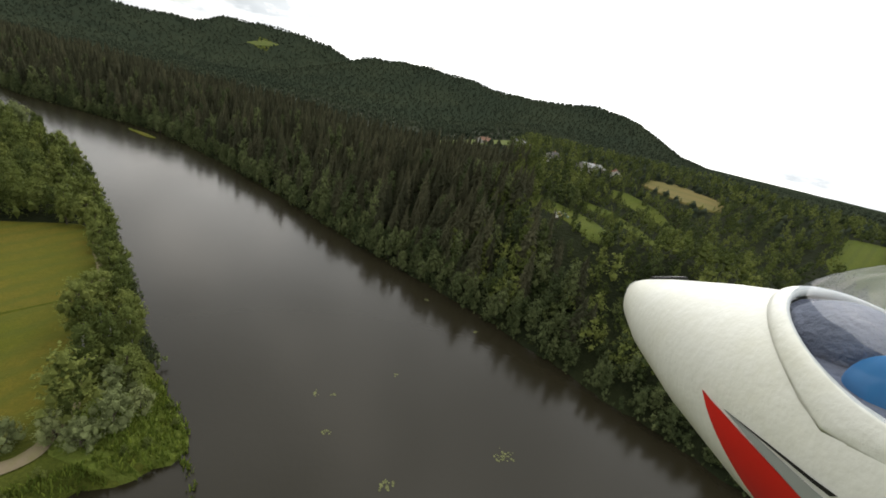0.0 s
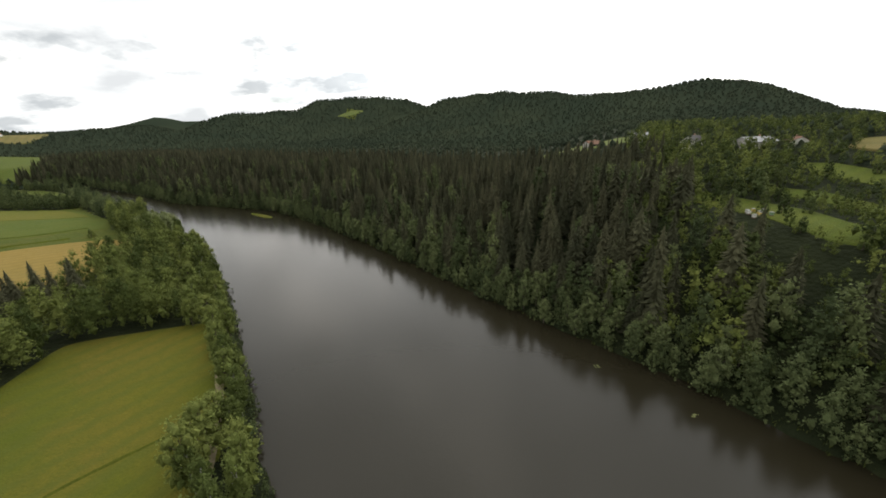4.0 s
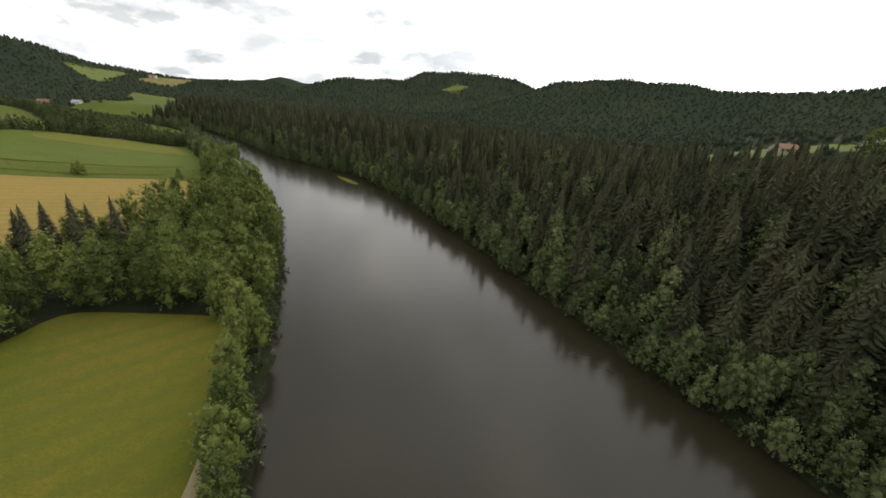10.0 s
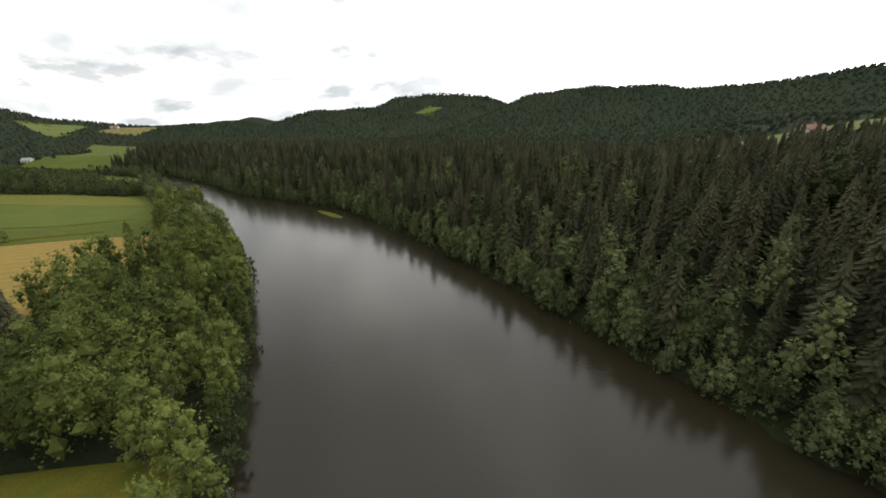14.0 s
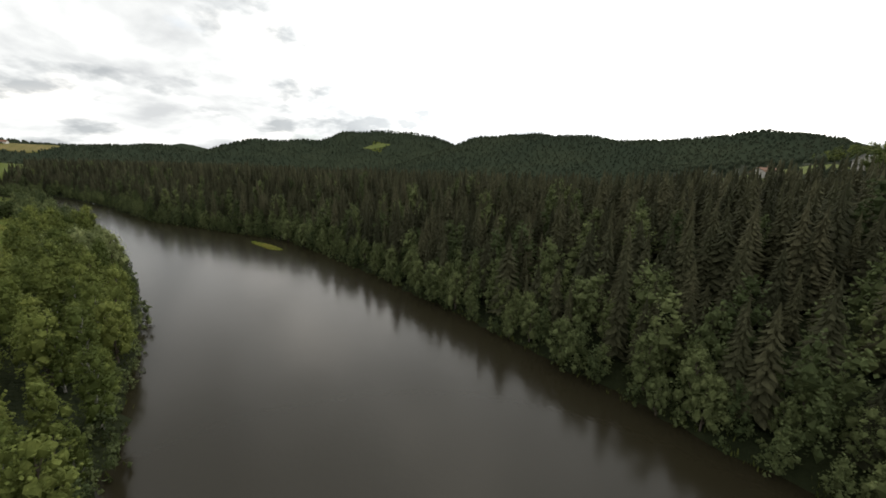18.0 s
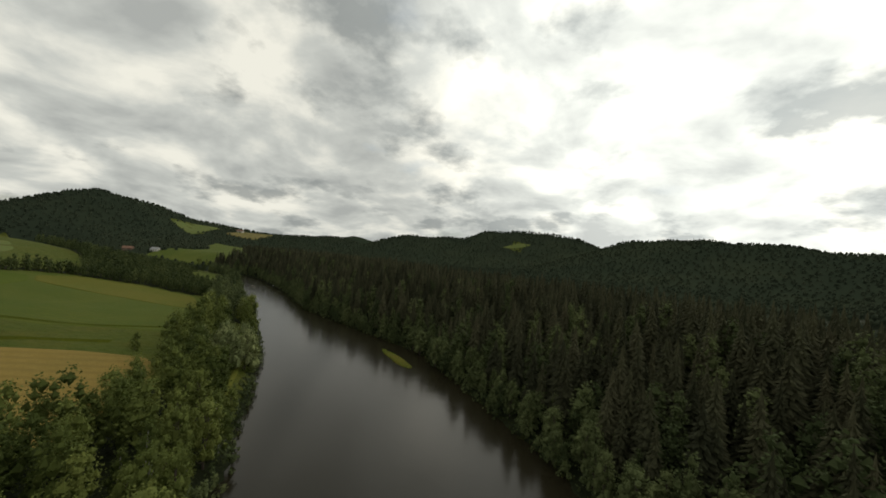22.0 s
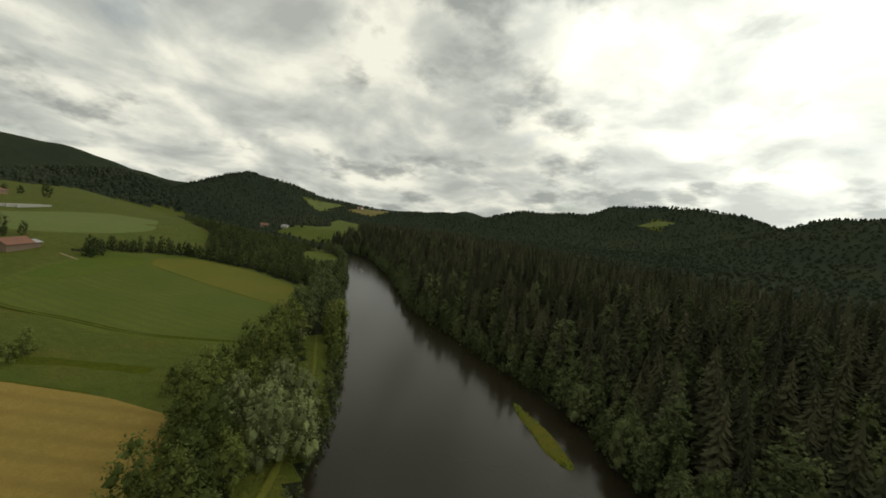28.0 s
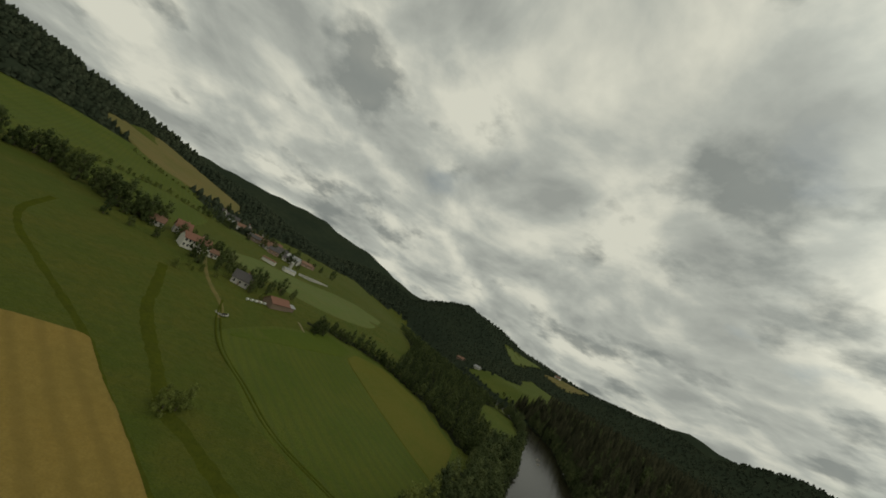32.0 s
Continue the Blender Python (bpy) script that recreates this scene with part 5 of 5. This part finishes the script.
WRAP = paint("white_bale_wrap", (0.62, 0.62, 0.58), 0.4)
for k in range(9):
    bx, by = -337 - 2.3 * k * 0.9, 173.5 + 1.75 * k
    bale = thing("wrapped_bale", (bx, by, float(land(bx, by)) + 0.55), "white-wrapped round straw bale", "bale", "wrapped bales", A + 90)
    v, f = tube([(0, -0.6, 0), (0, -0.58, 0), (0, 0.58, 0), (0, 0.6, 0)], [0.02, 0.6, 0.6, 0.02], 14)
    under("wrap", sheet("wrap", v, f, WRAP), bale)
for k in range(3):
    pile = thing("timber_stack", (-343 - 6 * k, 178 + 4.2 * k, float(land(-343 - 6 * k, 178 + 4.2 * k))), "stack of pale sawn timber beside the barn", "timber", "timber stacks", A)
    for r in range(3):
        for c in range(4 - r):
            part("beam", box_bm(-2.4, 2.4, -0.9 + 0.45 * c + 0.2 * r, -0.52 + 0.45 * c + 0.2 * r, 0.02 + 0.34 * r, 0.34 + 0.34 * r, 0.03), DEADWOOD, pile)

pool = thing("farm_pond", (-307, 173, float(land(-307, 173)) + 0.12), "small dark pond with a pale stone rim", "pond", kind="structure")
v, f = [(0, 0, 0.02)], []
for k in range(24):
    a = 2 * math.pi * k / 24
    v.append((3.2 * math.cos(a) * (1 + 0.1 * math.sin(3 * a)), 2.0 * math.sin(a), 0.02))
f = [(0, 1 + k, 1 + (k + 1) % 24) for k in range(24)]
under("pond_water", sheet("pond_water", v, f, WATER), pool)
for k in range(18):
    a = 2 * math.pi * k / 18
    x, y = 3.5 * math.cos(a) * (1 + 0.1 * math.sin(3 * a)), 2.3 * math.sin(a)
    part("stone", box_bm(x - 0.35, x + 0.35, y - 0.28, y + 0.28, -0.4, 0.16 + 0.06 * math.sin(5 * k), 0.1), CONCRETE, pool)

HIVES = [paint("hive_paint_white", (0.66, 0.64, 0.58)), paint("hive_paint_yellow", (0.55, 0.42, 0.12)), paint("hive_paint_green", (0.18, 0.28, 0.16))]
for k in range(9):
    hx, hy = 80 + 0.2 * k + (k % 3) * 2.2, 136 + 2.2 * (k // 3) + 0.8 * (k % 2)
    hive = thing("beehive", (hx, hy, float(land(hx, hy)) + 0.15), "painted wooden beehive box in the clearing", "beehive", "beehives", rng.uniform(-10, 10))
    part("stand", box_bm(-0.42, 0.42, -0.42, 0.42, -0.1, 0.22, 0.02), PLANK, hive)
    part("box", box_bm(-0.4, 0.4, -0.4, 0.4, 0.22, 0.95, 0.02), HIVES[k % 3], hive)
    part("lid", box_bm(-0.46, 0.46, -0.46, 0.46, 0.95, 1.07, 0.02), SHEETROOF, hive)

# landing stage and boat at the east bank
stage = thing("landing_stage", (-352, 401, 0), "grey timber landing stage at the east bank", "jetty", "", 30)
for k in range(10):
    part("plank", box_bm(-2.5 + 0.5 * k, -2.05 + 0.5 * k, -0.9, 0.9, 0.42, 0.5, 0.01), DEADWOOD, stage)
for x in (-2.2, 0, 2.2):
    for y in (-0.8, 0.8):
        v, f = tube([(x, y, -2.2), (x, y, 0.7)], [0.09, 0.08], 8)
        under("post", sheet("post", v, f, DEADWOOD), stage)
boat = thing("rowing_boat", (-355.5, 397.5, 0.02), "small white rowing boat moored at the landing stage", "boat", "", 35)
v, f = [], []
for k in range(9):
    u = k / 8
    w, z = 0.75 * math.sin(math.pi * min(1, 0.12 + 0.8 * u)) ** 0.6, 0.45 + 0.15 * abs(u - 0.4)
    for sgn, h, g in ((-1, z, 1.0), (-1, 0.05, 0.7), (0, -0.08, 0.0), (1, 0.05, 0.7), (1, z, 1.0)):
        v.append((-2 + 4 * u, sgn * w * g, h))
for k in range(8):
    for j in range(4):
        a = k * 5 + j
        f.append((a, a + 5, a + 6, a + 1))
hull = under("hull", sheet("hull", v, f, WRAP, smooth=True), boat)
hull.modifiers.new("thickness", "SOLIDIFY").thickness = 0.04
for x in (-0.9, 0.3):
    part("thwart", box_bm(x - 0.14, x + 0.14, -0.62, 0.62, 0.26, 0.31, 0.01), DEADWOOD, boat)

# ---------------------------------------------------------------- the foam glider that carries the camera, at the start of its flight
FOAM = material("white_moulded_foam", (0.70, 0.70, 0.64), 0.38, ((9.0, 0.5, (0.60, 0.59, 0.46)), (26.0, 0.35, (0.66, 0.66, 0.60)), (90.0, 0.25, (0.78, 0.78, 0.74))), ((160.0, 0.10), (45.0, 0.05)), spec=0.4)
RED_FILM = material("red_decal_film", (0.55, 0.018, 0.012), 0.35, spec=0.4)
BLACK_FILM = material("black_decal_film", (0.012, 0.012, 0.012), 0.4, spec=0.4)
GREY_FILM = material("grey_decal_film", (0.30, 0.32, 0.30), 0.45, spec=0.4)
PEBBLE = material("pebbled_grey_foam", (0.20, 0.21, 0.25), 0.6, ((40.0, 0.5, (0.30, 0.31, 0.36)),), ((160.0, 0.9),))
BLUE_FOAM = material("blue_foam_block", (0.05, 0.19, 0.38), 0.5, ((20.0, 0.4, (0.06, 0.25, 0.55)),))
CANOPY = bpy.data.materials.new("clear_canopy")
CANOPY.use_nodes = True
pane = CANOPY.node_tree
clear_film, gloss, both = (pane.nodes.new("ShaderNode" + k) for k in ("BsdfTransparent", "BsdfGlossy", "MixShader"))
clear_film.inputs[0].default_value, gloss.inputs["Roughness"].default_value = (0.80, 0.83, 0.88, 1), 0.06
both.inputs[0].default_value = 0.10
pane.links.new(clear_film.outputs[0], both.inputs[1])
pane.links.new(gloss.outputs[0], both.inputs[2])
pane.links.new(both.outputs[0], pane.nodes["Material Output"].inputs[0])

# stations along the nose: ahead, across, top, half width, half height
NOSE = ((0.640, 0.338, -0.070, 0.004, 0.005), (0.632, 0.338, -0.056, 0.020, 0.022), (0.60, 0.340, -0.050, 0.043, 0.042), (0.55, 0.345, -0.046, 0.063, 0.062), (0.45, 0.352, -0.043, 0.086, 0.088),
        (0.35, 0.358, -0.045, 0.100, 0.106), (0.25, 0.362, -0.047, 0.107, 0.114), (0.10, 0.364, -0.050, 0.110, 0.118), (-0.10, 0.364, -0.052, 0.108, 0.118), (-0.30, 0.364, -0.055, 0.100, 0.110))


def hull_point(ahead, angle, proud=0.0):
    """A point on the fuselage; angle from straight up towards the outboard side, in degrees."""
    s = np.array(NOSE)[::-1]
    cx, top, w, h = (float(np.interp(ahead, s[:, 0], s[:, k])) for k in (1, 2, 3, 4))
    a = radians(angle)
    u, v = -math.sin(a), math.cos(a)
    return (cx + (w + proud) * math.copysign(abs(u) ** 0.92, u), top - h + (h + proud) * math.copysign(abs(v) ** 0.92, v), -ahead)


def hull_patch(name, mat, start, end, parent, proud, label=""):
    """A thin film on the hull between two lines, each from one (ahead, angle) to another."""
    v, f, steps, cols = [], [], 24, 6
    for lift in (proud, proud - 0.001):
        for k in range(steps + 1):
            t = k / steps
            p = [(a + (b - a) * t, c + (d - c) * t) for (a, c), (b, d) in (start, end)]
            for j in range(cols + 1):
                u = j / cols
                v.append(hull_point(p[0][0] + (p[1][0] - p[0][0]) * u, p[0][1] + (p[1][1] - p[0][1]) * u, lift))
    n, w = (steps + 1) * (cols + 1), cols + 1
    for k in range(steps):
        for j in range(cols):
            a = k * w + j
            f += [(a, a + 1, a + w + 1, a + w), (n + a, n + a + w, n + a + w + 1, n + a + 1)]
    ob = under(name, sheet(name, v, f, mat, smooth=True), parent)
    return tagged(ob, label) if label else ob


glider = new("model_glider")
tagged(glider, "white foam model glider with red flash and clear canopy in flight", "model aircraft")
glider.matrix_basis = look(*PATH[0][1:])
CX, CZ, RX, RZ = 0.376, -0.200, 0.117, 0.166        # the cockpit opening
v, f, ring = [], [], 96
ahead = np.concatenate([np.linspace(0.64, 0.60, 9), np.linspace(0.585, 0.43, 10), np.linspace(0.42, 0.06, 49), np.linspace(0.05, -0.30, 10)])
for a in ahead:
    v += [hull_point(a, 360 * k / ring) for k in range(ring)]
for r in range(len(ahead) - 1):
    for k in range(ring):
        j = (k + 1) % ring
        face = (r * ring + k, r * ring + j, (r + 1) * ring + j, (r + 1) * ring + k)
        mx, my, mz = (sum(v[q][e] for q in face) / 4 for e in range(3))
        if my < -0.13 or math.hypot((mx - CX) / RX, (mz - CZ) / RZ) > 0.97:
            f.append(face)
under("fuselage", sheet("fuselage", v, f, FOAM, smooth=True), glider)
hull_patch("nose_seam", GREY_FILM, ((0.622, 20), (0.622, 150)), ((0.617, 20), (0.617, 150)), glider, 0.0015)
hull_patch("red_flash", RED_FILM, ((0.362, 86.0), (0.314, 122.0)), ((0.362, 86.0), (0.258, 97.0)), glider, 0.0022, label="pointed red decal stripe")
hull_patch("grey_flash", GREY_FILM, ((0.334, 87.0), (0.258, 97.0)), ((0.334, 87.0), (0.242, 92.0)), glider, 0.0020)
hull_patch("black_pinstripe", BLACK_FILM, ((0.334, 87.0), (0.238, 90.0)), ((0.334, 87.0), (0.234, 89.0)), glider, 0.0025)
# propeller blade folded over the nose
blade = bmesh.new()
bmesh.ops.create_cube(blade, size=1)
bmesh.ops.scale(blade, vec=(0.055, 0.003, 0.014), verts=blade.verts)
bmesh.ops.bevel(blade, geom=blade.edges[:], offset=0.001, segments=2, affect="EDGES")
bmesh.ops.translate(blade, vec=(0.372, -0.047, -0.60), verts=blade.verts)
part("propeller_blade", blade, BLACK_FILM, glider, "thin black folding propeller blade")
# cockpit sill, tub, canopy: their rims follow the hull


def hull_top(x, z):
    s = np.array(NOSE)[::-1]
    cx, top, w, h = (float(np.interp(-z, s[:, 0], s[:, k])) for k in (1, 2, 3, 4))
    u = min(0.985, abs(x - cx) / w) ** (1 / 0.92)
    return top - h + h * (1 - u * u) ** 0.46


def dome(a, c, apex, rows, cols, low=0.0, drop=0.0):
    """A blister whose rim lies on the hull and whose top reaches the height apex."""
    v, f = [], []
    for r in range(rows + 1):
        e = radians(low + (89 - low) * r / rows)
        for k in range(cols):
            s = 2 * math.pi * k / cols
            rim = hull_top(CX + a * math.cos(s), CZ + c * math.sin(s)) - drop
            v.append((CX + a * math.cos(e) * math.cos(s), rim + (apex - rim) * math.sin(e), CZ + c * math.cos(e) * math.sin(s)))
    for r in range(rows):
        for k in range(cols):
            j = (k + 1) % cols
            f.append((r * cols + k, (r + 1) * cols + k, (r + 1) * cols + j, r * cols + j))
    return v, f


def lump(a, b, c, centre, rows=10, cols=28):
    v, f = [], []
    for r in range(rows + 1):
        e = radians(-30 + 119 * r / rows)
        v += [(centre[0] + a * math.cos(e) * math.cos(6.2832 * k / cols), centre[1] + b * math.sin(e), centre[2] + c * math.cos(e) * math.sin(6.2832 * k / cols)) for k in range(cols)]
    for r in range(rows):
        f += [(r * cols + k, (r + 1) * cols + k, (r + 1) * cols + (k + 1) % cols, r * cols + (k + 1) % cols) for k in range(cols)]
    return v, f


v, f = [], []
for r in range(12):
    t = 2 * math.pi * r / 12
    for k in range(64):
        s = 2 * math.pi * k / 64
        w = 1 + 0.055 * math.cos(t)
        x, z = max(0.259, CX + RX * w * math.cos(s)), CZ + RZ * w * math.sin(s)
        v.append((x, hull_top(x, z) + 0.003 + 0.005 * math.sin(t), z))
for r in range(12):
    for k in range(64):
        j, q = (k + 1) % 64, (r + 1) % 12
        f.append((r * 64 + k, q * 64 + k, q * 64 + j, r * 64 + j))
under("canopy_sill", sheet("canopy_sill", v, f, FOAM, smooth=True), glider)
v, f = dome(0.113, 0.161, -0.004, 14, 56)
glass = under("canopy", sheet("canopy", v, f, CANOPY, smooth=True), glider)
glass.visible_shadow = False
v, f = dome(0.112, 0.160, -0.104, 8, 48, drop=0.004)
under("cockpit_tub", sheet("cockpit_tub", v, f, PEBBLE, smooth=True), glider)
v, f = lump(0.042, 0.036, 0.040, (0.338, -0.080, -0.312))
under("instrument_hood", sheet("instrument_hood", v, f, PEBBLE, smooth=True), glider)
v, f = lump(0.030, 0.034, 0.030, (0.314, -0.108, -0.250))
under("blue_block", sheet("blue_block", v, f, BLUE_FOAM, smooth=True), glider)
